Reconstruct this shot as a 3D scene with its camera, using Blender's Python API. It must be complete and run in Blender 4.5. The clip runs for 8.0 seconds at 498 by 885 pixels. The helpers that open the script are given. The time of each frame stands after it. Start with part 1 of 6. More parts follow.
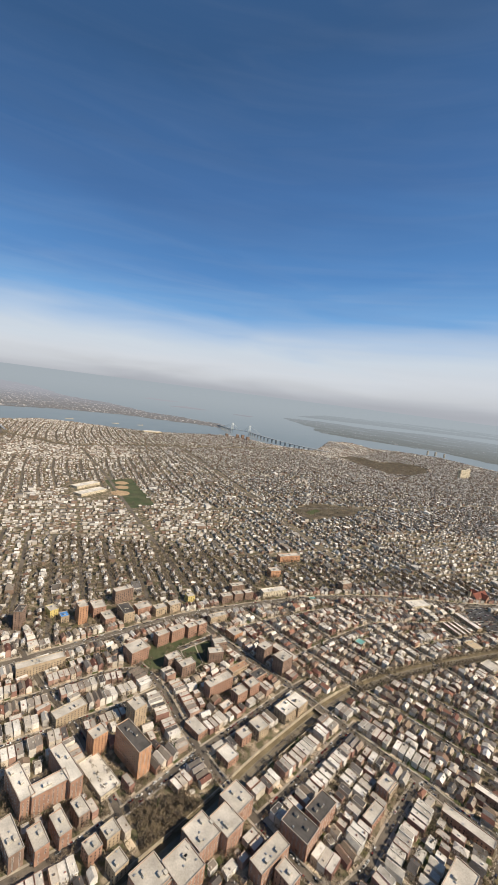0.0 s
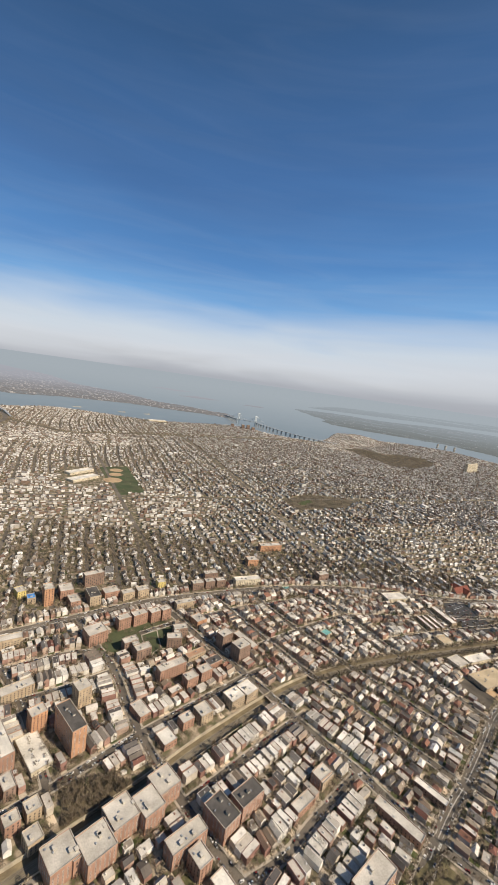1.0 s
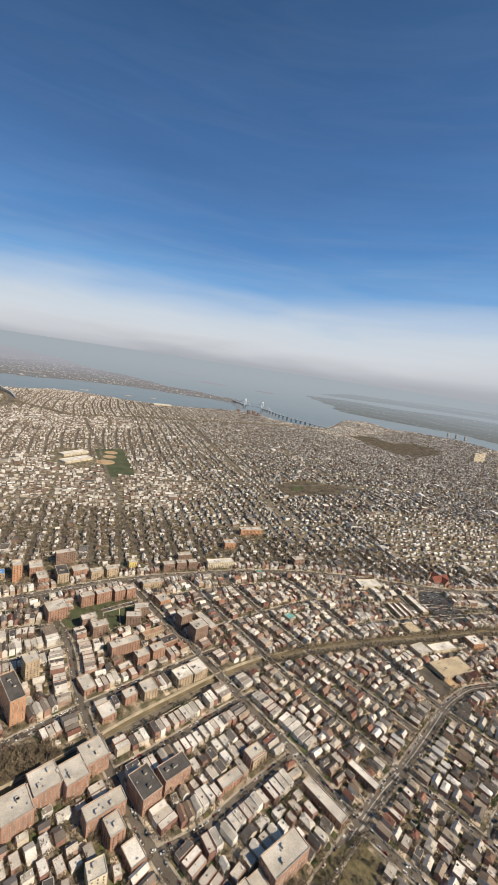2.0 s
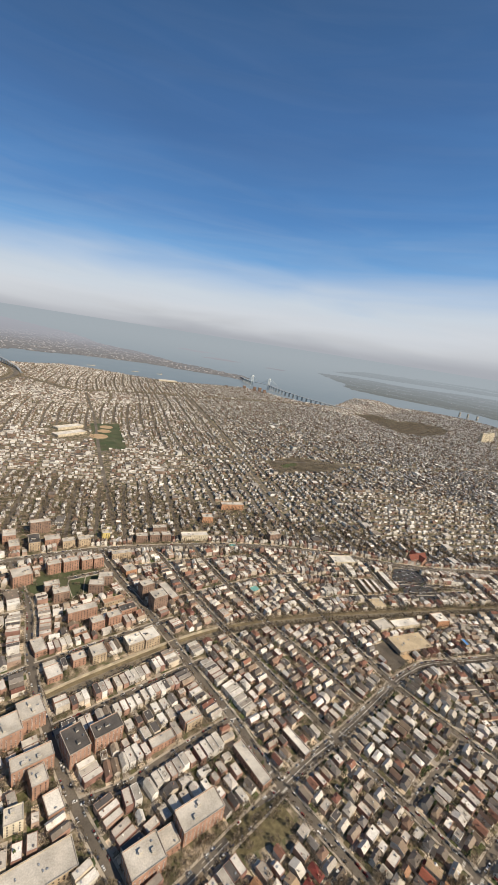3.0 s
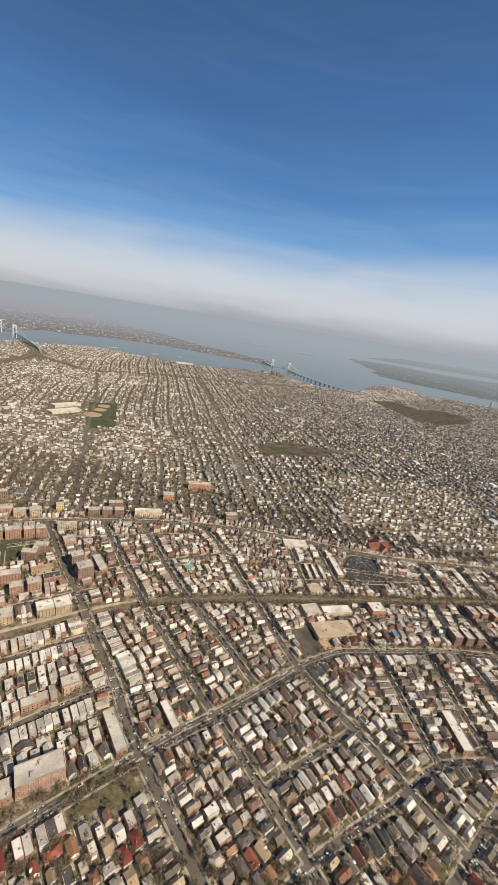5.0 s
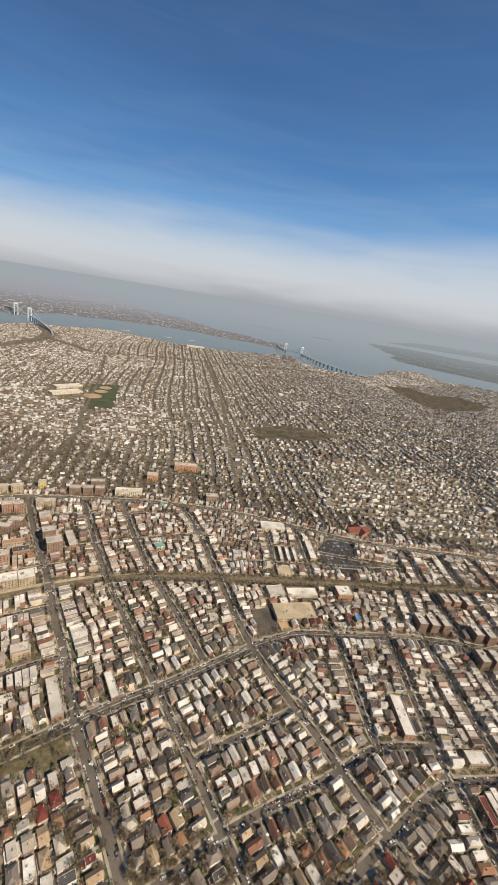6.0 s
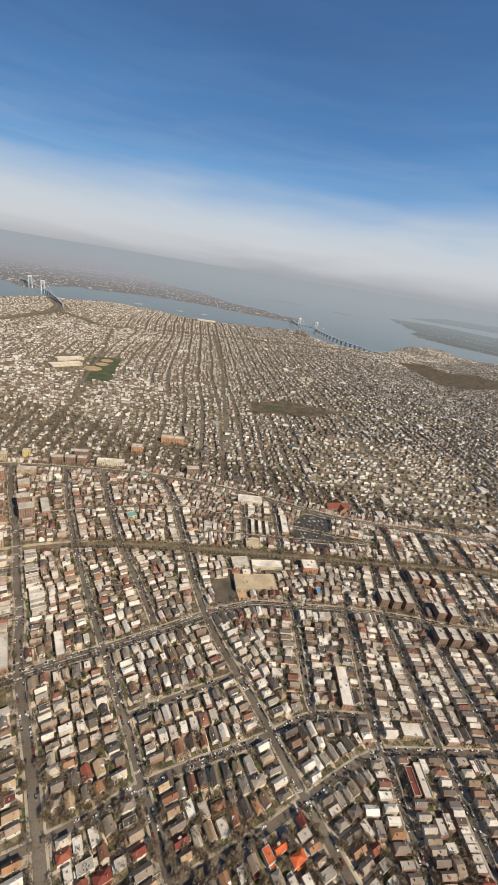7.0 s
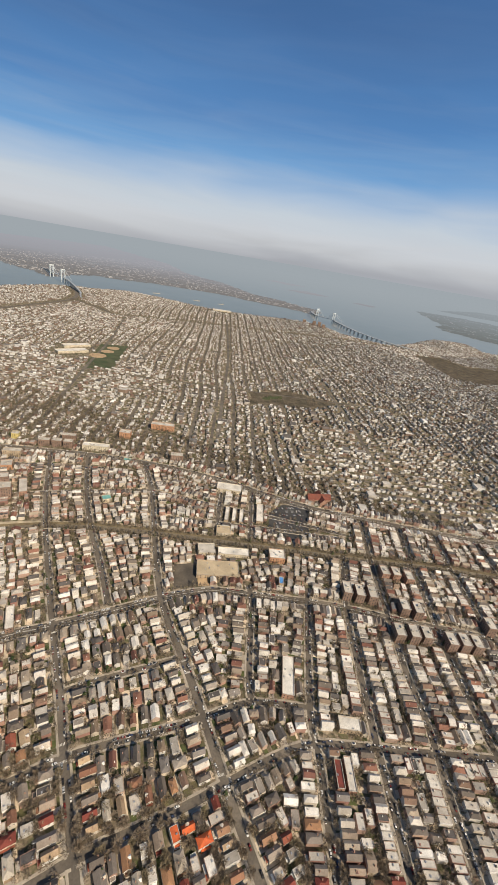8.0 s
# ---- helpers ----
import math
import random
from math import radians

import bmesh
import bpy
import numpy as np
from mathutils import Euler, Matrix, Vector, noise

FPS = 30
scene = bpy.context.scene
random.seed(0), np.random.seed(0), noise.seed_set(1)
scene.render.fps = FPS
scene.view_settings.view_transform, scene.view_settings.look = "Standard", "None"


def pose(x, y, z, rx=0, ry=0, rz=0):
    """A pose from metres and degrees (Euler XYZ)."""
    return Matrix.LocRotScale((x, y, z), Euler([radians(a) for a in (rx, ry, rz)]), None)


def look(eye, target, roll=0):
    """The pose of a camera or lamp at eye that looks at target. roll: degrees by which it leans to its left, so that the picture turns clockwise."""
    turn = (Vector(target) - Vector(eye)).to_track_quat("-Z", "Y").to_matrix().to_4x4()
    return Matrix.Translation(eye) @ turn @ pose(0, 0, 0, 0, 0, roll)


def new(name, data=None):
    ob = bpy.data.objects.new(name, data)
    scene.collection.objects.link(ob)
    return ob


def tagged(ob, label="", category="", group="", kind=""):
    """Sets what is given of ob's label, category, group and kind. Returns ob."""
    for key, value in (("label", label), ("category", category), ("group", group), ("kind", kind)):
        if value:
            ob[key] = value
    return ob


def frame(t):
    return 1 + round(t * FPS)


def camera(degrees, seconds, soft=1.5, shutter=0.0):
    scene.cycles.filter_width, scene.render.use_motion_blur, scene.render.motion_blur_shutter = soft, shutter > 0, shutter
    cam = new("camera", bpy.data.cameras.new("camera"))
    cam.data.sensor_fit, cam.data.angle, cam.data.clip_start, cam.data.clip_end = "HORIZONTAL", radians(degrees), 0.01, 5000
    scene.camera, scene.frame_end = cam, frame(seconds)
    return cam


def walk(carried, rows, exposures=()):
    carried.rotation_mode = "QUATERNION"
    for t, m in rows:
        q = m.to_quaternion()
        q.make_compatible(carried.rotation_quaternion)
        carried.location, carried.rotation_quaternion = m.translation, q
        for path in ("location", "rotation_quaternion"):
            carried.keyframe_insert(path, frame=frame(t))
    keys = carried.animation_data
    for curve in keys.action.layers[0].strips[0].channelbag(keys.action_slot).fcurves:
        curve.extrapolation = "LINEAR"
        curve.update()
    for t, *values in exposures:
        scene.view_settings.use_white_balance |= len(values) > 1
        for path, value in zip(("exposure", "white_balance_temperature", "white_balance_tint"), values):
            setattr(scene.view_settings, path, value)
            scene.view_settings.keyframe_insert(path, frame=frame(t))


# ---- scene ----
cam = camera(63.9, 8.0, soft=0.8)
METRES, EYE, TILT, LEAN, TURN = 304.5, 183.13, -6.95, -7.3, 0.0
ROWS = [
    (0.0, 0.0, 0.0, 0.0, 0.0, 0.0, -0.0),
    (0.5, 0.0587, 0.0052, -0.0039, 1.02, -0.76, -0.4),
    (1.0, 0.1184, 0.0124, -0.008, 2.05, -1.3, -0.82),
    (1.5, 0.1784, 0.0198, -0.0109, 3.1, -2.04, -1.3),
    (3.0, 0.3608, 0.0487, -0.0208, 6.33, -6.56, -2.24),
    (3.5, 0.4216, 0.0605, -0.0232, 7.46, -7.85, -2.46),
    (4.0, 0.4825, 0.0736, -0.0269, 8.71, -8.35, -2.73),
    (4.5, 0.5438, 0.087, -0.0286, 10.11, -8.44, -3.02),
    (6.0, 0.728, 0.138, -0.0365, 14.59, -11.08, -3.64),
    (6.5, 0.7888, 0.1577, -0.0395, 16.12, -12.93, -3.81),
    (7.0, 0.8486, 0.1798, -0.0418, 17.65, -14.56, -4.03),
    (7.5, 0.9092, 0.2022, -0.0443, 19.39, -15.51, -4.33),
    (8.0, 0.9683, 0.2274, -0.0462, 21.23, -15.94, -4.69),
]
walk(cam, [(t, pose(0, 0, EYE, TILT, LEAN, TURN) @ pose(METRES * x, METRES * y, METRES * z, 90 + pitch, roll, yaw)) for t, x, y, z, yaw, pitch, roll in ROWS], exposures=((0.0, 0.26, 6750, 10), (8.0, 0.13, 6850, 10)))


# ---- world, sun, exposure ----
SUN_AZ = math.atan2(-0.43, 0.90)
SUN_EL = radians(42)
sun_from = Vector((math.cos(SUN_AZ) * math.cos(SUN_EL), math.sin(SUN_AZ) * math.cos(SUN_EL), math.sin(SUN_EL)))

world = bpy.data.worlds.new("world")
scene.world = world
world.use_nodes = True
wn, wl = world.node_tree.nodes, world.node_tree.links
wn.clear()
w_out = wn.new("ShaderNodeOutputWorld")
w_bg = wn.new("ShaderNodeBackground")
w_sky = wn.new("ShaderNodeTexSky")
w_sky.sky_type = "NISHITA"
w_sky.sun_disc = False
w_sky.sun_elevation = SUN_EL
w_sky.sun_rotation = math.pi / 2 - SUN_AZ
w_sky.altitude = 400
w_sky.air_density, w_sky.dust_density, w_sky.ozone_density = 1.0, 0.5, 3.0
w_co = wn.new("ShaderNodeTexCoord")
w_sep = wn.new("ShaderNodeSeparateXYZ")
wl.new(w_co.outputs["Generated"], w_sep.inputs[0])
# thin streaks of cirrus, stretched along the horizon
w_map = wn.new("ShaderNodeMapping")
w_map.inputs["Scale"].default_value = (1.3, 1.0, 9.0)
w_map.inputs["Rotation"].default_value = (0.0, 0.03, 0.4)
wl.new(w_co.outputs["Generated"], w_map.inputs[0])
w_noise = wn.new("ShaderNodeTexNoise")
w_noise.inputs["Scale"].default_value = 1.6
w_noise.inputs["Detail"].default_value = 3.5
w_noise.inputs["Distortion"].default_value = 0.6
wl.new(w_map.outputs[0], w_noise.inputs["Vector"])
# elevation, with a little of the streaks in it
w_add = wn.new("ShaderNodeMath")
w_add.operation = "MULTIPLY_ADD"
w_add.inputs[1].default_value = 0.085
wl.new(w_noise.outputs["Fac"], w_add.inputs[0])
wl.new(w_sep.outputs["Z"], w_add.inputs[2])
w_fac = wn.new("ShaderNodeValToRGB")
for pos, val in ((0.0, 0.98), (0.11, 0.97), (0.175, 0.94), (0.21, 0.93), (0.26, 0.92), (0.34, 0.92), (0.95, 0.90)):
    if pos == 0.0:
        e = w_fac.color_ramp.elements[0]
    elif pos == 0.95:
        e = w_fac.color_ramp.elements[-1]
    else:
        e = w_fac.color_ramp.elements.new(pos)
    e.position, e.color = pos, (val, val, val, 1)
wl.new(w_add.outputs[0], w_fac.inputs[0])
w_map2 = wn.new("ShaderNodeMapping")
w_map2.inputs["Scale"].default_value = (2.2, 1.6, 22.0)
w_map2.inputs["Rotation"].default_value = (0.0, 0.05, 1.1)
wl.new(w_co.outputs["Generated"], w_map2.inputs[0])
w_wisp = wn.new("ShaderNodeTexNoise")
w_wisp.inputs["Scale"].default_value = 1.3
w_wisp.inputs["Detail"].default_value = 7.0
w_wisp.inputs["Distortion"].default_value = 1.2
wl.new(w_map2.outputs[0], w_wisp.inputs["Vector"])
w_thin = wn.new("ShaderNodeMapRange")
w_thin.inputs[1].default_value, w_thin.inputs[2].default_value = 0.42, 0.80
w_thin.inputs[3].default_value, w_thin.inputs[4].default_value = 0.0, 0.17
wl.new(w_wisp.outputs["Fac"], w_thin.inputs[0])
# behind the camera, on the sun's side, unseen sky is brightened to lift shadows
w_back = wn.new("ShaderNodeMapRange")
w_back.interpolation_type = "SMOOTHSTEP"
w_back.inputs[1].default_value, w_back.inputs[2].default_value = -0.25, 0.25
wl.new(w_sep.outputs["Y"], w_back.inputs[0])
w_side = wn.new("ShaderNodeMath")
w_side.operation = "MULTIPLY"
wl.new(w_fac.outputs[0], w_side.inputs[0])
wl.new(w_back.outputs[0], w_side.inputs[1])
w_haze = wn.new("ShaderNodeValToRGB")
hz = w_haze.color_ramp
hz.elements[0].position, hz.elements[0].color = 0.0, (0.322, 0.350, 0.402, 1)
hz.elements[1].position, hz.elements[1].color = 0.142, (0.50, 0.57, 0.66, 1)
for pos, c in ((0.045, (0.330, 0.353, 0.405, 1)), (0.080, (0.475, 0.503, 0.555, 1)), (0.108, (0.53, 0.57, 0.635, 1)), (0.178, (0.36, 0.48, 0.66, 1)), (0.228, (0.140, 0.32, 0.61, 1)), (0.315, (0.071, 0.208, 0.48, 1)), (0.46, (0.046, 0.132, 0.33, 1)), (0.66, (0.027, 0.082, 0.205, 1))):
    e = hz.elements.new(pos)
    e.color = c
# the bank of cloud lies a little lower towards the west
w_lean = wn.new("ShaderNodeMath")
w_lean.operation = "MULTIPLY_ADD"
w_lean.inputs[1].default_value, w_lean.inputs[2].default_value = -0.25, 1.0
wl.new(w_sep.outputs["X"], w_lean.inputs[0])
w_bank = wn.new("ShaderNodeMath")
w_bank.operation = "MULTIPLY"
wl.new(w_add.outputs[0], w_bank.inputs[0])
wl.new(w_lean.outputs[0], w_bank.inputs[1])
wl.new(w_bank.outputs[0], w_haze.inputs[0])
w_gain = wn.new("ShaderNodeMix")
w_gain.data_type = "RGBA"
w_gain.blend_type = "MULTIPLY"
w_gain.inputs[0].default_value = 1.0
w_gain.inputs[7].default_value = (0.106, 0.105, 0.095, 1)
wl.new(w_sky.outputs[0], w_gain.inputs[6])
w_mix = wn.new("ShaderNodeMix")
w_mix.data_type = "RGBA"
wl.new(w_side.outputs[0], w_mix.inputs[0])
wl.new(w_gain.outputs[2], w_mix.inputs[6])
wl.new(w_haze.outputs[0], w_mix.inputs[7])
w_veil = wn.new("ShaderNodeMix")
w_veil.data_type = "RGBA"
w_veil.inputs[7].default_value = (0.42, 0.47, 0.55, 1)
w_low = wn.new("ShaderNodeMath")
w_low.operation = "MULTIPLY"
w_height = wn.new("ShaderNodeMapRange")
w_height.inputs[1].default_value, w_height.inputs[2].default_value = 0.17, 0.34
w_height.inputs[3].default_value, w_height.inputs[4].default_value = 1.0, 0.18
wl.new(w_sep.outputs["Z"], w_height.inputs[0])
wl.new(w_height.outputs[0], w_low.inputs[0])
wl.new(w_thin.outputs[0], w_low.inputs[1])
wl.new(w_low.outputs[0], w_veil.inputs[0])
wl.new(w_mix.outputs[2], w_veil.inputs[6])
wl.new(w_veil.outputs[2], w_bg.inputs[0])
w_bg.inputs[1].default_value = 1.0
wl.new(w_bg.outputs[0], w_out.inputs[0])

sun_data = bpy.data.lights.new("sun", "SUN")
sun_data.energy, sun_data.angle, sun_data.color = 5.0, radians(0.53), (1.0, 0.875, 0.70)
sun = new("sun", sun_data)
sun.matrix_world = look(sun_from * 3000, (0, 0, 0))

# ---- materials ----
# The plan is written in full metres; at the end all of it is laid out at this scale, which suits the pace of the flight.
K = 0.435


def nodes_of(name):
    m = bpy.data.materials.new(name)
    m.use_nodes = True
    nt = m.node_tree
    return m, nt.nodes, nt.links, nt.nodes["Principled BSDF"]


def noise_node(n, l, scale, detail=3.0, world_space=True):
    x = n.new("ShaderNodeTexNoise")
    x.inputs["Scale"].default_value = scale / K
    x.inputs["Detail"].default_value = detail
    if world_space:
        g = n.new("ShaderNodeNewGeometry")
        l.new(g.outputs["Position"], x.inputs["Vector"])
    else:
        c = n.new("ShaderNodeTexCoord")
        l.new(c.outputs["Object"], x.inputs["Vector"])
    return x


def ramp_of(n, colours, constant=False):
    r = n.new("ShaderNodeValToRGB")
    cr = r.color_ramp
    if constant:
        cr.interpolation = "CONSTANT"
    while len(cr.elements) < len(colours):
        cr.elements.new(0.5)
    k = len(colours)
    for i, c in enumerate(colours):
        cr.elements[i].position = i / k if constant else i / max(1, k - 1)
        cr.elements[i].color = (*c, 1)
    return r


def blotchy(n, l, colour_socket, bsdf, scale1, scale2, low=0.7, high=1.2, rough=0.85, rough_var=0.1, bump=0.0):
    """Multiplies a colour by noise at two scales, varies the roughness, adds relief."""
    a, b = noise_node(n, l, scale1), noise_node(n, l, scale2, 5.0)
    m1 = n.new("ShaderNodeMapRange")
    m1.inputs[1].default_value, m1.inputs[2].default_value = 0.3, 0.7
    m1.inputs[3].default_value, m1.inputs[4].default_value = low, high
    l.new(a.outputs["Fac"], m1.inputs[0])
    m2 = n.new("ShaderNodeMapRange")
    m2.inputs[1].default_value, m2.inputs[2].default_value = 0.3, 0.7
    m2.inputs[3].default_value, m2.inputs[4].default_value = 0.82, 1.12
    l.new(b.outputs["Fac"], m2.inputs[0])
    mul = n.new("ShaderNodeMath")
    mul.operation = "MULTIPLY"
    l.new(m1.outputs[0], mul.inputs[0])
    l.new(m2.outputs[0], mul.inputs[1])
    mx = n.new("ShaderNodeVectorMath")
    mx.operation = "SCALE"
    l.new(colour_socket, mx.inputs[0])
    l.new(mul.outputs[0], mx.inputs["Scale"])
    l.new(mx.outputs[0], bsdf.inputs["Base Color"])
    rr = n.new("ShaderNodeMapRange")
    rr.inputs[3].default_value, rr.inputs[4].default_value = rough - rough_var, min(1.0, rough + rough_var)
    l.new(b.outputs["Fac"], rr.inputs[0])
    l.new(rr.outputs[0], bsdf.inputs["Roughness"])
    bsdf.inputs["Specular IOR Level"].default_value = 0.25
    if bump:
        bp = n.new("ShaderNodeBump")
        bp.inputs["Strength"].default_value = bump
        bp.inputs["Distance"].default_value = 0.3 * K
        l.new(b.outputs["Fac"], bp.inputs["Height"])
        l.new(bp.outputs[0], bsdf.inputs["Normal"])


def palette_mat(name, colours, source="object", scale1=0.08, scale2=0.9, low=0.75, high=1.15, rough=0.85, bump=0.2):
    """One colour of the palette for each object (or each loose piece of a joined mesh), with grain and stains."""
    m, n, l, b = nodes_of(name)
    if source == "object":
        s = n.new("ShaderNodeObjectInfo").outputs["Random"]
    else:
        s = n.new("ShaderNodeNewGeometry").outputs["Random Per Island"]
    r = ramp_of(n, colours, constant=True)
    l.new(s, r.inputs[0])
    blotchy(n, l, r.outputs[0], b, scale1, scale2, low, high, rough, bump=bump)
    return m


def plain_mat(name, colour, scale1=0.05, scale2=0.6, low=0.75, high=1.15, rough=0.85, metallic=0.0, bump=0.2, second=None):
    m, n, l, b = nodes_of(name)
    r = ramp_of(n, [colour, second or colour])
    a = noise_node(n, l, scale1 * 0.7, 4.0)
    st = n.new("ShaderNodeMapRange")
    st.inputs[1].default_value, st.inputs[2].default_value = 0.38, 0.62
    l.new(a.outputs["Fac"], st.inputs[0])
    l.new(st.outputs[0], r.inputs[0])
    blotchy(n, l, r.outputs[0], b, scale1, scale2, low, high, rough, bump=bump)
    b.inputs["Metallic"].default_value = metallic
    return m


GABLE = [(0.13, 0.11, 0.095), (0.58, 0.54, 0.48), (0.18, 0.15, 0.125), (0.10, 0.09, 0.085), (0.40, 0.36, 0.31), (0.20, 0.13, 0.095), (0.68, 0.65, 0.60), (0.16, 0.075, 0.058), (0.25, 0.20, 0.155),
         (0.30, 0.26, 0.22), (0.50, 0.46, 0.40), (0.09, 0.08, 0.075), (0.22, 0.165, 0.12), (0.62, 0.58, 0.52), (0.19, 0.17, 0.155), (0.24, 0.12, 0.085), (0.34, 0.28, 0.215), (0.54, 0.50, 0.45), (0.15, 0.125, 0.105)]
FLAT = [(0.50, 0.46, 0.40), (0.58, 0.54, 0.48), (0.42, 0.38, 0.33), (0.55, 0.51, 0.45), (0.72, 0.69, 0.63), (0.36, 0.33, 0.29), (0.48, 0.43, 0.37), (0.10, 0.09, 0.085), (0.60, 0.56, 0.50), (0.28, 0.245, 0.21), (0.70, 0.66, 0.60)]
BRICK = [(0.36, 0.225, 0.18), (0.42, 0.29, 0.235), (0.29, 0.165, 0.135), (0.46, 0.345, 0.275), (0.52, 0.44, 0.355)]
SIDING = [(0.66, 0.63, 0.58), (0.56, 0.50, 0.42), (0.36, 0.225, 0.175), (0.78, 0.75, 0.70), (0.60, 0.52, 0.42), (0.45, 0.33, 0.26), (0.70, 0.66, 0.59), (0.54, 0.51, 0.47)]
FAR = [(0.13, 0.118, 0.105), (0.62, 0.59, 0.55), (0.10, 0.088, 0.078), (0.34, 0.315, 0.285), (0.72, 0.69, 0.65), (0.19, 0.16, 0.14), (0.17, 0.105, 0.082), (0.50, 0.465, 0.42), (0.16, 0.15, 0.14), (0.10, 0.092, 0.085),
       (0.25, 0.21, 0.17), (0.44, 0.41, 0.37), (0.21, 0.185, 0.165), (0.14, 0.12, 0.10), (0.56, 0.52, 0.47)]
FARWALL = [(0.586, 0.568, 0.530), (0.681, 0.662, 0.634), (0.341, 0.303, 0.265), (0.473, 0.426, 0.369), (0.227, 0.161, 0.123), (0.719, 0.700, 0.672), (0.378, 0.341, 0.303), (0.265, 0.189, 0.146)]
WARM = [(0.24, 0.20, 0.165), (0.36, 0.31, 0.25), (0.20, 0.10, 0.065), (0.28, 0.22, 0.17), (0.19, 0.05, 0.038), (0.44, 0.39, 0.32), (0.12, 0.10, 0.085),
        (0.31, 0.17, 0.095), (0.25, 0.13, 0.08), (0.26, 0.085, 0.055), (0.42, 0.31, 0.20), (0.20, 0.17, 0.145), (0.34, 0.245, 0.16), (0.27, 0.155, 0.095)]
m_gable = palette_mat("shingle_roof", WARM)
m_gable_far = palette_mat("shingle_roof_joined", GABLE, "island")
m_flat = palette_mat("flat_roof_coating", FLAT, rough=0.7)
m_flat_far = palette_mat("flat_roof_joined", FLAT, "island", rough=0.7)
m_brick = palette_mat("brick_wall", BRICK, scale1=0.15, scale2=2.5, bump=0.3)
m_siding = palette_mat("house_siding", SIDING, scale1=0.1, scale2=1.5)
m_siding_far = palette_mat("house_siding_joined", SIDING + BRICK[:3], "island")
m_far_wall = palette_mat("distant_wall", FARWALL, "island")
m_far_roof = palette_mat("distant_roof", FAR, "island")
m_lightroof = plain_mat("pale_roof_membrane", (0.55, 0.51, 0.45), 0.06, 0.8, rough=0.7, second=(0.46, 0.42, 0.36))
m_whiteroof = plain_mat("white_roof_coating", (0.72, 0.68, 0.61), 0.06, 0.8, rough=0.65, second=(0.60, 0.56, 0.49))
m_blackroof = plain_mat("black_tar_roof", (0.075, 0.07, 0.066), 0.08, 0.8, rough=0.8, second=(0.11, 0.10, 0.092))
m_tanroof = plain_mat("tan_gravel_roof", (0.50, 0.40, 0.27), 0.05, 0.8, second=(0.42, 0.34, 0.23))
m_orange = plain_mat("orange_clay_roof", (0.58, 0.13, 0.045), 0.2, 1.5, second=(0.45, 0.10, 0.04))
m_redroof = plain_mat("dark_red_shingles", (0.20, 0.045, 0.038), 0.2, 1.5, second=(0.15, 0.05, 0.04))
m_church = plain_mat("weathered_red_roof", (0.20, 0.065, 0.045), 0.2, 1.5, second=(0.16, 0.06, 0.045))
m_clay = plain_mat("faded_clay_roof", (0.44, 0.27, 0.17), 0.2, 1.5, second=(0.38, 0.24, 0.16))
m_teal = plain_mat("teal_metal_roof", (0.16, 0.36, 0.33), 0.2, 1.5, rough=0.5)
m_blue = plain_mat("blue_tarpaulin", (0.10, 0.28, 0.62), 0.2, 1.5, rough=0.5)
m_yellow = plain_mat("yellow_render", (0.62, 0.50, 0.20), 0.2, 1.5)
m_cream = plain_mat("cream_render", (0.66, 0.58, 0.44), 0.1, 1.5, second=(0.58, 0.50, 0.38))
m_beige = plain_mat("beige_brick", (0.46, 0.36, 0.25), 0.15, 2.5, second=(0.40, 0.31, 0.22))
m_redbrick = plain_mat("red_brick", (0.39, 0.235, 0.17), 0.15, 2.5, second=(0.33, 0.195, 0.14))
m_orangebrick = plain_mat("orange_brick", (0.50, 0.28, 0.17), 0.15, 2.5, second=(0.43, 0.235, 0.14))
m_brownbrick = plain_mat("brown_brick", (0.28, 0.19, 0.145), 0.15, 2.5, second=(0.23, 0.155, 0.12))
m_concrete = plain_mat("concrete", (0.46, 0.42, 0.36), 0.08, 0.9, second=(0.38, 0.35, 0.30))
m_pave = plain_mat("pavement_concrete", (0.42, 0.37, 0.30), 0.06, 0.7, second=(0.34, 0.30, 0.25))
m_drive = palette_mat("yard_paving", [(0.515, 0.437, 0.336), (0.582, 0.470, 0.347), (0.426, 0.370, 0.302), (0.358, 0.314, 0.269), (0.650, 0.538, 0.403)], "island")
m_grasspatch = palette_mat("lawn", [(0.085, 0.10, 0.038), (0.11, 0.105, 0.05), (0.13, 0.11, 0.06), (0.07, 0.085, 0.035)], "island", 0.2, 1.5, 0.6, 1.3)
m_asphalt = plain_mat("asphalt", (0.115, 0.099, 0.082), 0.03, 0.5, second=(0.165, 0.142, 0.116))
m_asphalt_dark = plain_mat("fresh_asphalt", (0.05, 0.05, 0.052), 0.03, 0.5, second=(0.07, 0.068, 0.066))
m_paint = plain_mat("road_paint", (0.68, 0.66, 0.60), 0.3, 2.0)
m_stone = plain_mat("stone_retaining_wall", (0.47, 0.41, 0.31), 0.12, 1.2, second=(0.36, 0.31, 0.24))
m_ballast = plain_mat("track_ballast", (0.17, 0.145, 0.11), 0.06, 1.2, second=(0.23, 0.20, 0.14))
m_bank = plain_mat("dry_grass_bank", (0.185, 0.148, 0.092), 0.08, 0.8, second=(0.115, 0.092, 0.06))
m_rail = plain_mat("rail_steel", (0.28, 0.24, 0.21), 0.3, 2.0, rough=0.45, metallic=0.6)
m_field = plain_mat("sports_grass", (0.062, 0.082, 0.038), 0.03, 0.3, second=(0.088, 0.092, 0.05))
m_sand = plain_mat("infield_sand", (0.46, 0.33, 0.20), 0.05, 0.5, second=(0.40, 0.28, 0.17))
m_wood = plain_mat("bare_woodland_floor", (0.125, 0.10, 0.068), 0.03, 0.2, low=0.5, high=1.5, second=(0.08, 0.068, 0.045))
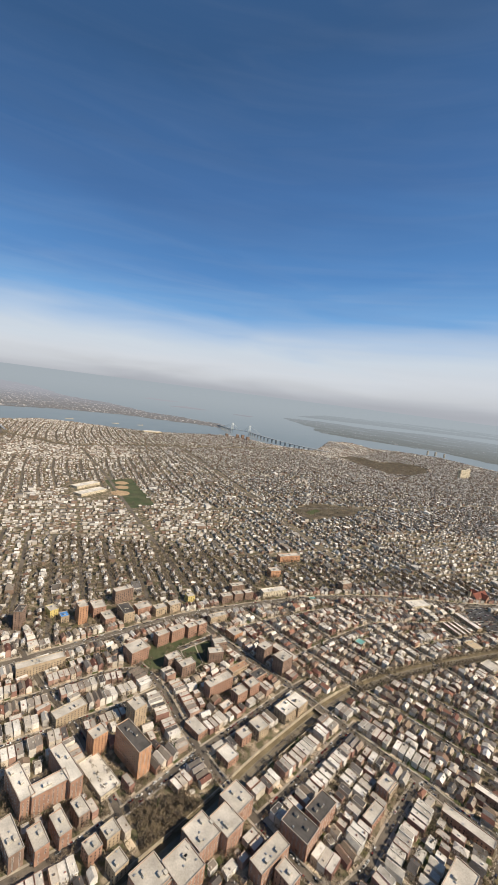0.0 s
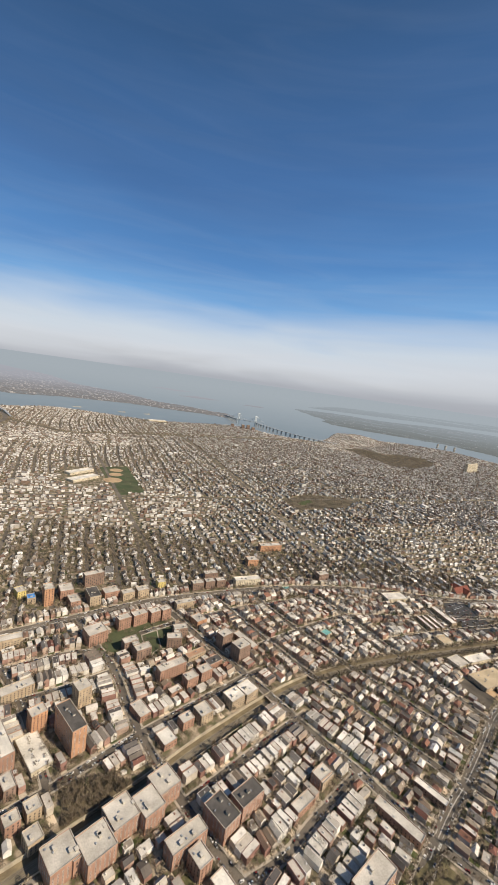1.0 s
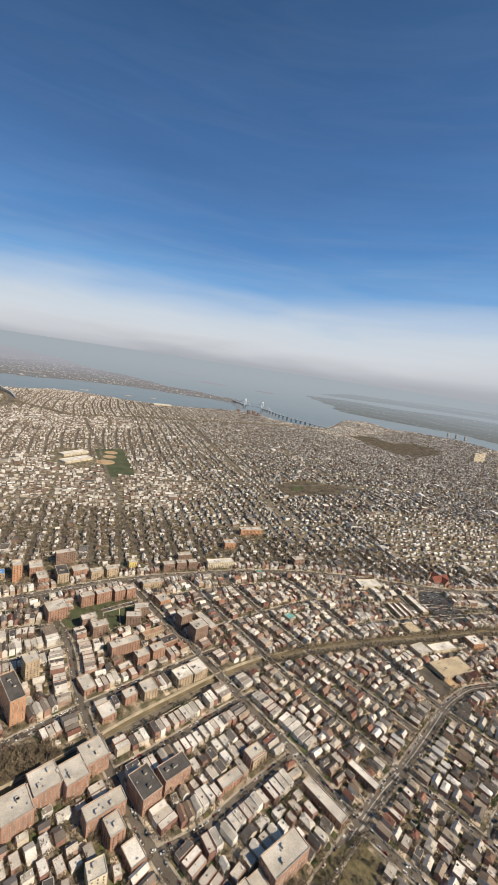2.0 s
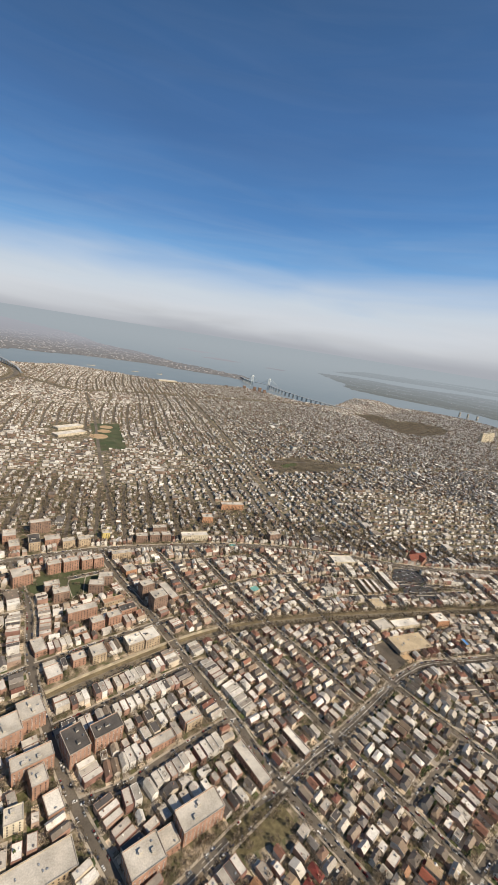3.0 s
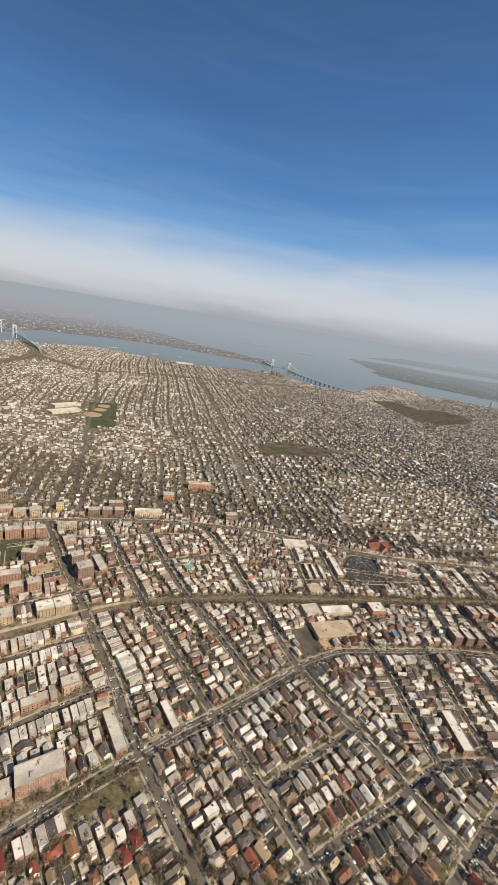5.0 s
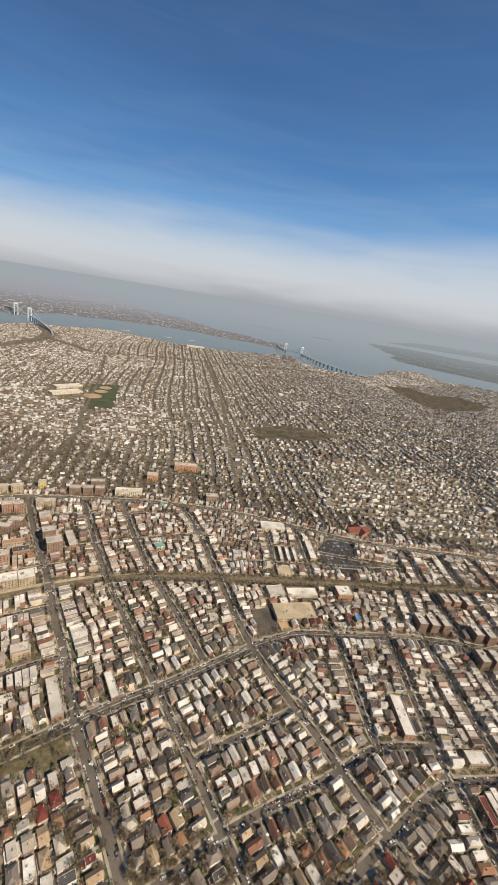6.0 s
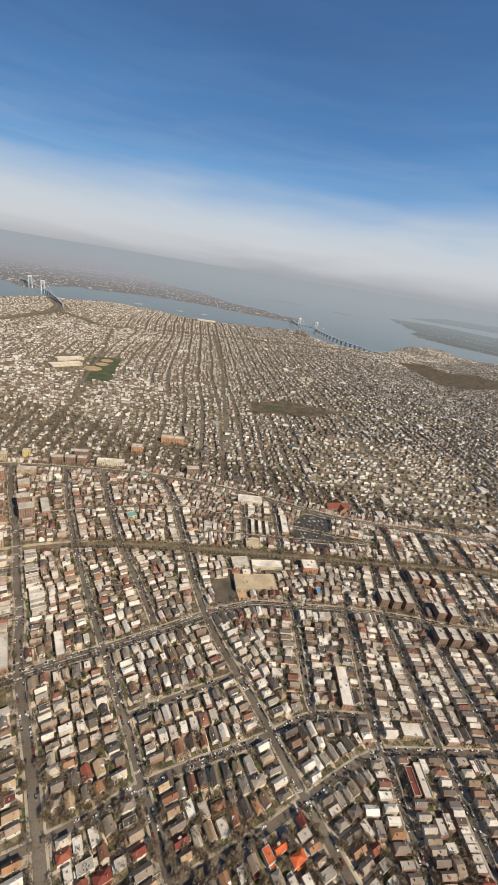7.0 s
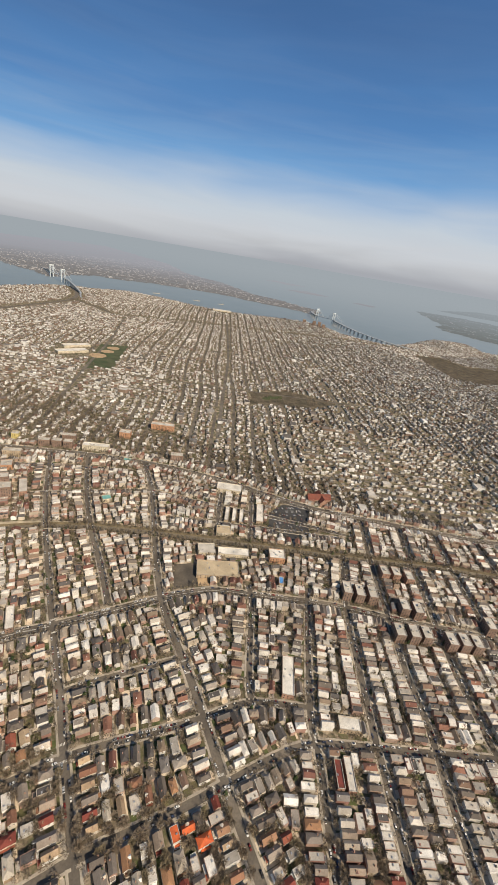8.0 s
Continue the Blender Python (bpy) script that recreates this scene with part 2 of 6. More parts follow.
m_pit = plain_mat("dark_cleared_soil", (0.085, 0.074, 0.062), 0.05, 0.4, second=(0.13, 0.11, 0.085))
m_twig = palette_mat("bare_twigs", [(0.215, 0.165, 0.115), (0.25, 0.195, 0.14), (0.18, 0.14, 0.10), (0.215, 0.17, 0.105)], "object", 0.5, 3.0)
m_twig_far = palette_mat("bare_twigs_joined", [(0.165, 0.128, 0.094), (0.20, 0.157, 0.115), (0.135, 0.105, 0.077), (0.165, 0.136, 0.084)], "island", 0.02, 0.4)
m_bark = plain_mat("bark", (0.11, 0.088, 0.068), 1.0, 6.0)
m_needle = palette_mat("evergreen_needles", [(0.035, 0.06, 0.022), (0.045, 0.07, 0.03), (0.07, 0.085, 0.03)], "island", 0.5, 3.0)
m_metal = plain_mat("galvanised_metal", (0.50, 0.51, 0.52), 0.4, 3.0, rough=0.45, metallic=0.7)
m_trim = plain_mat("white_trim", (0.72, 0.70, 0.66), 0.3, 2.0, rough=0.6)
m_door = palette_mat("painted_door", [(0.30, 0.10, 0.07), (0.12, 0.10, 0.09), (0.55, 0.52, 0.48), (0.16, 0.11, 0.07)])
m_bridge = plain_mat("bridge_steel_paint", (0.60, 0.64, 0.66), 0.05, 0.4, rough=0.6)
m_deckunder = plain_mat("bridge_deck_steel", (0.34, 0.36, 0.38), 0.05, 0.4, rough=0.7)
CARS = [(0.55, 0.56, 0.57), (0.03, 0.03, 0.033), (0.75, 0.75, 0.74), (0.16, 0.17, 0.18), (0.28, 0.29, 0.30), (0.20, 0.035, 0.032), (0.05, 0.07, 0.13), (0.7, 0.7, 0.69), (0.05, 0.05, 0.05)]
m_car = palette_mat("car_paint", CARS, rough=0.3, scale1=0.5, scale2=3.0, bump=0.0)
m_car_far = palette_mat("car_paint_joined", CARS, "island", rough=0.3, bump=0.0)
m_tyre = plain_mat("tyre_rubber", (0.02, 0.02, 0.02), 1.0, 5.0)

m_glass, n_, l_, b_ = nodes_of("window_glass")
b_.inputs["Base Color"].default_value = (0.035, 0.04, 0.045, 1)
b_.inputs["Roughness"].default_value = 0.12
m_carglass, n_, l_, b_ = nodes_of("car_glass")
b_.inputs["Base Color"].default_value = (0.02, 0.021, 0.022, 1)
b_.inputs["Roughness"].default_value = 0.3
b_.inputs["Specular IOR Level"].default_value = 0.2

# yards: soil, dry grass, patches of paving
m_ground, n_, l_, b_ = nodes_of("yards_soil_and_dry_grass")
r_ = ramp_of(n_, [(0.135, 0.108, 0.075), (0.088, 0.090, 0.045), (0.18, 0.147, 0.10), (0.36, 0.295, 0.22), (0.105, 0.10, 0.06)])
q_ = noise_node(n_, l_, 0.09, 6.0)
k_ = n_.new("ShaderNodeMapRange")
k_.inputs[1].default_value, k_.inputs[2].default_value = 0.3, 0.72
l_.new(q_.outputs["Fac"], k_.inputs[0])
l_.new(k_.outputs[0], r_.inputs[0])
blotchy(n_, l_, r_.outputs[0], b_, 0.012, 0.7, 0.8, 1.2, 0.95, bump=0.3)


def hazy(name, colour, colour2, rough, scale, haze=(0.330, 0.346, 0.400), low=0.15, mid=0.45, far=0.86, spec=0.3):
    """For the backdrop past the bridges: haze painted in as a glow, stronger with distance."""
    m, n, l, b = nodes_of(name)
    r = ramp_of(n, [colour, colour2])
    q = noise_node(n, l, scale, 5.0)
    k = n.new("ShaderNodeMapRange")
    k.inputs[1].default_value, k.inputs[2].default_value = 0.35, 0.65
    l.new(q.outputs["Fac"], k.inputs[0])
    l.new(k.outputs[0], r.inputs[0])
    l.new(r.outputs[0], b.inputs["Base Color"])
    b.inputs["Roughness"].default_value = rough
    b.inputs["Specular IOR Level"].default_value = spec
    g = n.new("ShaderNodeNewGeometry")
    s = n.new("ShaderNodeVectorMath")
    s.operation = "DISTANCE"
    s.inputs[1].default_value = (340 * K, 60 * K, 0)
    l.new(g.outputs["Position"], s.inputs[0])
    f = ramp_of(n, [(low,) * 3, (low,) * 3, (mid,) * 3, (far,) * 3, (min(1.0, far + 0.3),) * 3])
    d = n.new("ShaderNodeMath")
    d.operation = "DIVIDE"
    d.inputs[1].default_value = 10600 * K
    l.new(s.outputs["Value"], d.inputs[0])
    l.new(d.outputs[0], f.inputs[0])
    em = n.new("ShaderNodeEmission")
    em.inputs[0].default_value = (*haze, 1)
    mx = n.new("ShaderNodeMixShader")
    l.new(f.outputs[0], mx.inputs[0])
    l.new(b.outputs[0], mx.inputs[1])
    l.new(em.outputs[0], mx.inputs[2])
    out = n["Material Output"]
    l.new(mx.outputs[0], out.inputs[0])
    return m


# painted haze: a grey glow mixed into water and shores by distance
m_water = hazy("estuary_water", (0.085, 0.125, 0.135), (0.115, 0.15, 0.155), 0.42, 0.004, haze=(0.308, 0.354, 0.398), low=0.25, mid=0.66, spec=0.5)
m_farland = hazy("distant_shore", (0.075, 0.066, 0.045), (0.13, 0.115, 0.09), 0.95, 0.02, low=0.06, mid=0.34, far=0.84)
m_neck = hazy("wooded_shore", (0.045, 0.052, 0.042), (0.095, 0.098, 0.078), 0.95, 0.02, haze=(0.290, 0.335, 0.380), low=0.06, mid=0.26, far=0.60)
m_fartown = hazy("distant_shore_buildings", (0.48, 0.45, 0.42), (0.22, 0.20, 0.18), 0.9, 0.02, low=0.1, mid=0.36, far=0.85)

# ---- mesh helpers ----


class Batch:
    """Collects faces of many like pieces into one mesh."""

    def __init__(self):
        self.v, self.f, self.m = [], [], []

    def face(self, pts, mi=0):
        k = len(self.v)
        self.v.extend(pts)
        self.f.append(tuple(range(k, k + len(pts))))
        self.m.append(mi)

    def add(self, verts, faces, mi=0):
        k = len(self.v)
        self.v.extend(verts)
        for i, f in enumerate(faces):
            self.f.append(tuple(k + j for j in f))
            self.m.append(mi if isinstance(mi, int) else mi[i])

    def box(self, cx, cy, z0, z1, w, d, ang=0.0, mi=0, bottom=False):
        c, s = math.cos(ang), math.sin(ang)
        p = [(cx + c * x - s * y, cy + s * x + c * y) for x, y in ((-w / 2, -d / 2), (w / 2, -d / 2), (w / 2, d / 2), (-w / 2, d / 2))]
        v = [(x, y, z0) for x, y in p] + [(x, y, z1) for x, y in p]
        f = [(0, 1, 5, 4), (1, 2, 6, 5), (2, 3, 7, 6), (3, 0, 4, 7), (4, 5, 6, 7)]
        if bottom:
            f.append((3, 2, 1, 0))
        self.add(v, f, mi)

    def mesh(self, name, mats):
        me = bpy.data.meshes.new(name)
        me.from_pydata(self.v, [], self.f)
        for m in mats:
            me.materials.append(m)
        if len(mats) > 1:
            me.polygons.foreach_set("material_index", self.m)
        me.update()
        return me


def twig_mesh(name, spots, n, width, mat, seed):
    """Bare crowns in one mesh: at each spot (x, y, z, radius, height) n thin twigs that spread outwards and up."""
    g = np.random.default_rng(seed)
    s = np.array(spots, dtype=float)[:, None, :]
    m = len(spots)
    th, ph = g.uniform(0, 2 * np.pi, (m, n)), np.arcsin(g.uniform(-0.45, 1.0, (m, n)))
    q = g.uniform(0.08, 1.0, (m, n)) ** 0.5 * (0.82 + 0.18 * np.sin(3 * th + 2 * ph))
    d = np.stack([np.cos(th) * np.cos(ph), np.sin(th) * np.cos(ph), np.sin(ph)], -1)
    reach = np.stack([s[..., 3], s[..., 3], s[..., 4]], -1)
    a = s[..., :3] + d * reach * q[..., None]
    b = a + (d * 0.16 + g.uniform(-0.17, 0.17, (m, n, 3)) + np.array((0, 0, 0.06))) * reach
    k = (width * g.uniform(0.6, 1.3, (m, n)))[..., None]
    e = np.stack([-np.sin(th), np.cos(th), 0.5 * np.cos(5 * th)], -1) * k
    co = np.stack([a - e, a + e, b], 2).reshape(-1, 3)
    me = bpy.data.meshes.new(name)
    me.vertices.add(len(co))
    me.vertices.foreach_set("co", co.ravel())
    me.loops.add(len(co))
    me.loops.foreach_set("vertex_index", np.arange(len(co)))
    me.polygons.add(len(co) // 3)
    me.polygons.foreach_set("loop_start", np.arange(0, len(co), 3))
    me.update(calc_edges=True)
    me.materials.append(mat)
    return me


def thing(name, label, category, group="", kind="", place=None):
    e = new(name)
    e.empty_display_size = 0.5
    tagged(e, label, category, group, kind)
    if place is not None:
        e.matrix_basis = place
    return e


def part(name, batch, mats, parent, label="", at=None):
    me = batch if isinstance(batch, bpy.types.Mesh) else batch.mesh(name, mats)
    ob = new(name, me)
    ob.parent = parent
    if at is not None:
        ob.matrix_basis = at
    if label:
        ob["label"] = label
    return ob


def joined(name, batch, mats, label, category, kind="stuff"):
    ob = new(name, batch.mesh(name, mats))
    return tagged(ob, label, category, kind=kind)



# ---- plan: streets (name, half width of the carriageway, points) ----
STREETS = []


def street(kind, half, *points):
    STREETS.append((kind, half * (0.95 if kind == "boulevard" else 0.84), list(points)))


street("avenue", 7.2, (150, 150), (223, 235), (268, 292), (299, 329), (345, 385), (381, 420), (428, 473), (478, 533), (500, 552), (530, 577), (586, 597), (674, 632), (741, 652), (791, 662), (939, 704), (1120, 765))
street("boulevard", 9.5, (-520, 345), (-400, 440), (-264, 543), (-172, 616), (-92, 680), (-54, 705), (53, 760), (124, 794), (206, 826), (300, 852), (400, 868), (520, 872), (630, 882), (709, 905), (823, 935), (1000, 990), (1250, 1075))
street("street", 5.3, (-170, 609), (-120, 562), (-66, 512), (-23, 443), (28, 385), (70, 344), (113, 303), (150, 275), (184, 252), (240, 205))
street("street", 5.7, (-52, 697), (3, 643), (60, 592), (131, 532), (172, 492), (208, 457), (256, 417), (285, 384), (312, 357), (364, 316), (409, 279), (470, 225))
street("street", 4.5, (40, 748), (158, 620), (244, 538), (304, 486), (345, 449), (381, 418), (451, 359), (494, 320), (560, 262), (610, 220))
street("street", 4.9, (110, 785), (189, 690), (280, 597), (358, 533), (415, 480))
street("street", 5.3, (225, 830), (293, 763), (388, 632), (456, 539), (506, 489), (554, 451), (604, 405), (647, 364), (683, 332), (760, 265))
street("street", 4.1, (398, 868), (421, 829), (470, 704))
street("street", 4.1, (474, 872), (483, 847), (520, 747), (531, 715))
street("street", 4.1, (570, 612), (586, 590), (629, 468), (640, 450))
street("street", 4.1, (655, 655), (696, 502), (711, 452), (722, 439), (744, 381), (761, 342), (790, 270))
street("street", 4.5, (690, 780), (719, 640), (755, 542), (775, 485), (797, 431), (820, 372), (850, 300))
street("street", 4.5, (706, 905), (748, 757), (784, 655), (806, 586), (828, 540), (843, 499), (857, 450), (877, 395), (905, 320))
street("street", 4.5, (780, 925), (824, 770), (849, 693), (869, 620), (896, 553), (911, 517), (950, 420))
street("street", 4.5, (850, 945), (882, 833), (912, 754), (937, 690), (985, 560), (1020, 460))
street("street", 4.5, (930, 968), (965, 870), (1010, 745), (1060, 610), (1090, 520))
street("street", 4.1, (400, 205), (467, 274), (493, 311), (530, 346), (573, 382), (600, 408))
street("street", 4.5, (500, 190), (541, 241), (557, 265), (594, 304), (622, 333), (645, 362), (675, 398), (711, 437), (771, 461), (836, 487), (910, 517), (1050, 570))
street("street", 3.7, (451, 362), (473, 388), (500, 414), (543, 458))
street("street", 3.7, (600, 408), (637, 449), (701, 472))
street("street", 4.1, (-340, 395), (-258, 453), (-203, 490), (-140, 540), (-95, 545))
street("street", 4.5, (-300, 335), (-223, 397), (-161, 441), (-122, 468), (-75, 510))
street("street", 4.9, (-230, 215), (-151, 279), (-105, 312), (-78, 339), (-48, 373), (-11, 415), (53, 478), (105, 530), (140, 560))
street("street", 4.1, (120, 290), (166, 320), (183, 342), (226, 388), (256, 417))
street("street", 4.1, (62, 352), (110, 400), (160, 452), (200, 490))
street("street", 4.1, (-60, 600), (0, 655))
street("street", 4.1, (20, 665), (90, 715), (150, 745), (228, 790))
street("street", 4.1, (90, 575), (150, 630), (225, 690), (300, 745))
street("street", 4.1, (300, 745), (420, 770), (530, 800), (690, 830))
street("street", 4.1, (380, 690), (470, 730), (620, 790), (690, 815))
street("street", 4.1, (-330, 600), (-280, 545), (-225, 490), (-161, 441), (-105, 380), (-75, 345))
street("street", 4.1, (-500, 560), (-420, 470), (-340, 395), (-260, 320), (-190, 250))
RAIL = [(-300, 60), (-120, 220), (-52, 288), (-20, 320), (29, 373), (59, 410), (88, 440), (142, 495), (201, 547), (280, 592), (344, 622), (420, 654), (511, 689), (632, 737), (745, 780), (853, 828), (963, 865), (1150, 925), (1400, 1000)]


def resample(pts, step):
    out = []
    for (ax, ay), (bx, by) in zip(pts, pts[1:]):
        n = max(1, int(math.hypot(bx - ax, by - ay) / step))
        out += [(ax + (bx - ax) * i / n, ay + (by - ay) * i / n) for i in range(n)]
    return out + [pts[-1]]


def smooth(pts, times=2):
    for _ in range(times):
        q = [pts[0]]
        for a, b in zip(pts, pts[1:]):
            q += [(a[0] * 0.75 + b[0] * 0.25, a[1] * 0.75 + b[1] * 0.25), (a[0] * 0.25 + b[0] * 0.75, a[1] * 0.25 + b[1] * 0.75)]
        pts = q + [pts[-1]]
    return pts


def normals(pts):
    out = []
    for i in range(len(pts)):
        a, b = pts[max(0, i - 1)], pts[min(len(pts) - 1, i + 1)]
        dx, dy = b[0] - a[0], b[1] - a[1]
        k = math.hypot(dx, dy) or 1.0
        out.append((-dy / k, dx / k))
    return out


def offset(pts, d):
    return [(p[0] + n[0] * d, p[1] + n[1] * d) for p, n in zip(pts, normals(pts))]


def inside(x, y, poly):
    odd = False
    j = len(poly) - 1
    for i in range(len(poly)):
        xi, yi = poly[i]
        xj, yj = poly[j]
        if (yi > y) != (yj > y) and x < (xj - xi) * (y - yi) / (yj - yi) + xi:
            odd = not odd
        j = i
    return odd


# free ground, metre by metre
X0, Y0, NX, NY = -800, 100, 2300, 1100
taken = np.zeros((NX, NY), dtype=bool)
road_at = np.zeros((NX, NY), dtype=np.int16)


def disc(arr, x, y, r, value):
    i0, i1 = max(0, int(x - r - X0)), min(NX, int(x + r - X0) + 2)
    j0, j1 = max(0, int(y - r - Y0)), min(NY, int(y + r - Y0) + 2)
    if i0 >= i1 or j0 >= j1:
        return
    ii, jj = np.mgrid[i0:i1, j0:j1]
    arr[i0:i1, j0:j1][(ii + X0 - x) ** 2 + (jj + Y0 - y) ** 2 <= r * r] = value


def cell(x, y):
    i, j = int(round(x - X0)), int(round(y - Y0))
    return (i, j) if 0 <= i < NX and 0 <= j < NY else None


def rect_pts(cx, cy, w, d, ang, step=1.0):
    c, s = math.cos(ang), math.sin(ang)
    xs = np.linspace(-w / 2, w / 2, max(2, int(w / step) + 1))
    ys = np.linspace(-d / 2, d / 2, max(2, int(d / step) + 1))
    gx, gy = np.meshgrid(xs, ys)
    i = np.rint(cx + c * gx - s * gy - X0).astype(int).ravel()
    j = np.rint(cy + s * gx + c * gy - Y0).astype(int).ravel()
    ok = (i >= 0) & (i < NX) & (j >= 0) & (j < NY)
    return i, j, bool(ok.all())


def is_free(cx, cy, w, d, ang):
    i, j, ok = rect_pts(cx, cy, w, d, ang)
    return ok and not taken[i, j].any()


def take(cx, cy, w, d, ang):
    i, j, ok = rect_pts(cx, cy, w, d, ang, 0.5)
    k = (i >= 0) & (i < NX) & (j >= 0) & (j < NY)
    taken[i[k], j[k]] = True


LINES = []
for idx, (kind_, hw, pts) in enumerate(STREETS):
    line = resample(smooth(pts), 3.0)
    LINES.append(line)
    for x, y in line:
        disc(taken, x, y, hw + 2.8, True)
        disc(road_at, x, y, hw, idx + 1)
rail_line = resample(smooth(RAIL), 4.0)
RAIL_HALF = 9.5
for x, y in rail_line:
    disc(taken, x, y, RAIL_HALF + 2.0, True)
# open lots that hold no houses: car park, building pit, sand yard, courtyard green, grassy bank
LOT = [(535, 815), (550, 858), (600, 878), (624, 792), (602, 755), (550, 765)]
PIT = [(448, 589), (478, 612), (503, 575), (478, 546)]
SANDY = [(478, 610), (494, 616), (520, 580), (506, 570)]
COURT = [(-110, 545), (-20, 560), (16, 605), (-50, 660), (-95, 640)]
BANK = [(-65, 351), (-11, 370), (10, 360), (-45, 312)]
CORNER = [(262, 300), (285, 322), (314, 343), (336, 318), (312, 303), (285, 288)]


def keep_clear(poly):
    xs, ys = [p[0] for p in poly], [p[1] for p in poly]
    for x in range(int(min(xs)), int(max(xs)) + 1):
        for y in range(int(min(ys)), int(max(ys)) + 1):
            if inside(x, y, poly):
                c = cell(x, y)
                if c:
                    taken[c] = True


for poly in (LOT, PIT, SANDY, COURT, BANK, CORNER):
    keep_clear(poly)

# the large buildings, each with its place, width, depth, turn, height
BIG = []


def apartment(x, y, w, d, turn, h, roof, wall, label, name="apartment_building", detail=0):
    BIG.append((x, y, w, d, radians(turn), h, roof, wall, label, name, detail))
    take(x, y, w + 3, d + 3, radians(turn))


OB, RB, BB = m_orangebrick, m_redbrick, m_brownbrick
apartment(-79, 400, 46, 16, -41, 33, m_blackroof, OB, "tall orange brick apartment slab with a black roof", detail=2)
apartment(-89, 451, 18, 17, -41, 28, m_lightroof, m_beige, "beige brick apartment tower with a pale roof", detail=1)
apartment(-170, 447, 15, 38, -42, 14, m_lightroof, m_beige, "tan four-storey block with a pale flat roof", detail=1)
apartment(-121, 407, 15, 17, -41, 26, m_lightroof, OB, "slim orange brick tower with a pale roof", detail=1)
apartment(-107, 377, 49, 22, -41, 6, m_whiteroof, m_cream, "low cream hall with a bright white roof", "low_hall")
apartment(-174, 346, 43, 13, -42, 22, m_whiteroof, RB, "red brick apartment wing with a white roof", detail=2)
apartment(-140, 371, 50, 13, -42, 22, m_whiteroof, RB, "red brick apartment wing with a white roof", detail=2)
apartment(-146, 348, 34, 14, 42, 21.6, m_whiteroof, RB, "red brick link block with a white roof", detail=2)
apartment(-158, 303, 36, 12, -43, 18, m_lightroof, BB, "brown brick apartment house with a pale roof", detail=2)
apartment(-135, 306, 12, 23, 46, 16, m_lightroof, RB, "red brick apartment house with a pale roof", detail=2)
apartment(-121, 319, 24, 11, -43, 16, m_lightroof, RB, "red brick apartment house with a pale roof", detail=2)
apartment(-110, 336, 19, 11, -42, 14, m_lightroof, BB, "brown brick apartment house with a pale roof", detail=1)
apartment(-87, 306, 13, 13, -42, 14, m_lightroof, RB, "small red brick block with a pale roof", detail=1)
apartment(-76, 321, 14, 13, -42, 12, m_lightroof, m_beige, "small tan brick block with a pale roof", detail=1)
apartment(-62, 298, 15, 13, -40, 12, m_lightroof, m_beige, "small tan brick block with a pale roof", detail=1)
apartment(-31, 284, 25, 25, -42, 19.4, m_lightroof, RB, "red brick block of a long stepped apartment row", detail=2)
apartment(-5, 295, 27, 26, -42, 20, m_lightroof, RB, "red brick block of a long stepped apartment row", detail=2)
apartment(7, 322, 26, 25, -42, 19.6, m_lightroof, RB, "red brick block of a long stepped apartment row", detail=2)
apartment(30, 334, 25, 22, -42, 20.2, m_lightroof, RB, "red brick block of a long stepped apartment row", detail=2)
apartment(39, 357, 25, 24, -42, 19.8, m_lightroof, RB, "red brick block of a long stepped apartment row", detail=2)
for cx, cy in ((-18, 290), (1, 309), (19, 329), (35, 346)):
    apartment(cx, cy, 17, 15, -42, 18.3, m_lightroof, RB, "lower red brick link of a long stepped apartment row", detail=1)
apartment(101, 337, 30, 21, -41, 20, m_blackroof, RB, "red brick apartment house with a black tar roof", detail=2)
apartment(125, 357, 30, 18, 46, 20, m_blackroof, RB, "red brick apartment wing with a black tar roof", detail=2)
apartment(71, 312, 37, 15, 44, 18, m_lightroof, RB, "red brick apartment house with a pale roof", detail=2)
apartment(86, 299, 14, 18, 46, 17.2, m_lightroof, RB, "red brick rear wing of an apartment house", detail=1)
apartment(84, 268, 15, 14, 36, 14, m_lightroof, m_cream, "cream apartment house with balconies", detail=1)
apartment(109, 287, 14, 20, 47, 9, m_whiteroof, RB, "low red brick block with a white roof", detail=1)
apartment(207, 397, 20, 13, 44, 14, m_lightroof, RB, "red brick apartment house with a pale roof", detail=2)
apartment(184, 366, 27, 11, 44, 9, m_lightroof, RB, "red brick row with a pale flat roof", detail=1)
apartment(331, 400, 36, 9, -43, 8, m_whiteroof, BB, "brown brick row with a bright white roof", "row_building", 1)
apartment(-324, 610, 12, 22, 11, 32, m_blackroof, BB, "dark brown narrow apartment tower")
apartment(-238, 645, 15, 22, 38, 32, m_lightroof, OB, "bright orange brick apartment tower")
apartment(-292, 652, 20, 14, -40, 14, m_lightroof, m_yellow, "small yellow rendered apartment block")
apartment(-265, 640, 13, 16, 38, 12, m_blue, m_beige, "block under a blue tarpaulin")
apartment(-220, 673, 22, 26, 36, 18, m_lightroof, RB, "red brick apartment house on the boulevard")
# the blocks round the green court and along the boulevard
for cx, cy, w_, h_ in ((-92, 610, 21, 20.0), (-71, 627, 25, 20.4), (-49, 641, 18, 19.8), (-33, 652, 17, 20.2)):
    apartment(cx, cy, w_, 14, 44, h_, m_lightroof, RB, "red brick apartment block in a row beside a green court", detail=1)
apartment(-64, 560, 22, 13, 40, 18, m_lightroof, BB, "brown brick wing of a stepped apartment house", detail=1)
apartment(-53, 553, 10, 16, 40, 17.6, m_lightroof, BB, "brown brick link of a stepped apartment house", detail=1)
apartment(-41, 548, 23, 14, 40, 18.4, m_lightroof, BB, "brown brick wing of a stepped apartment house", detail=1)
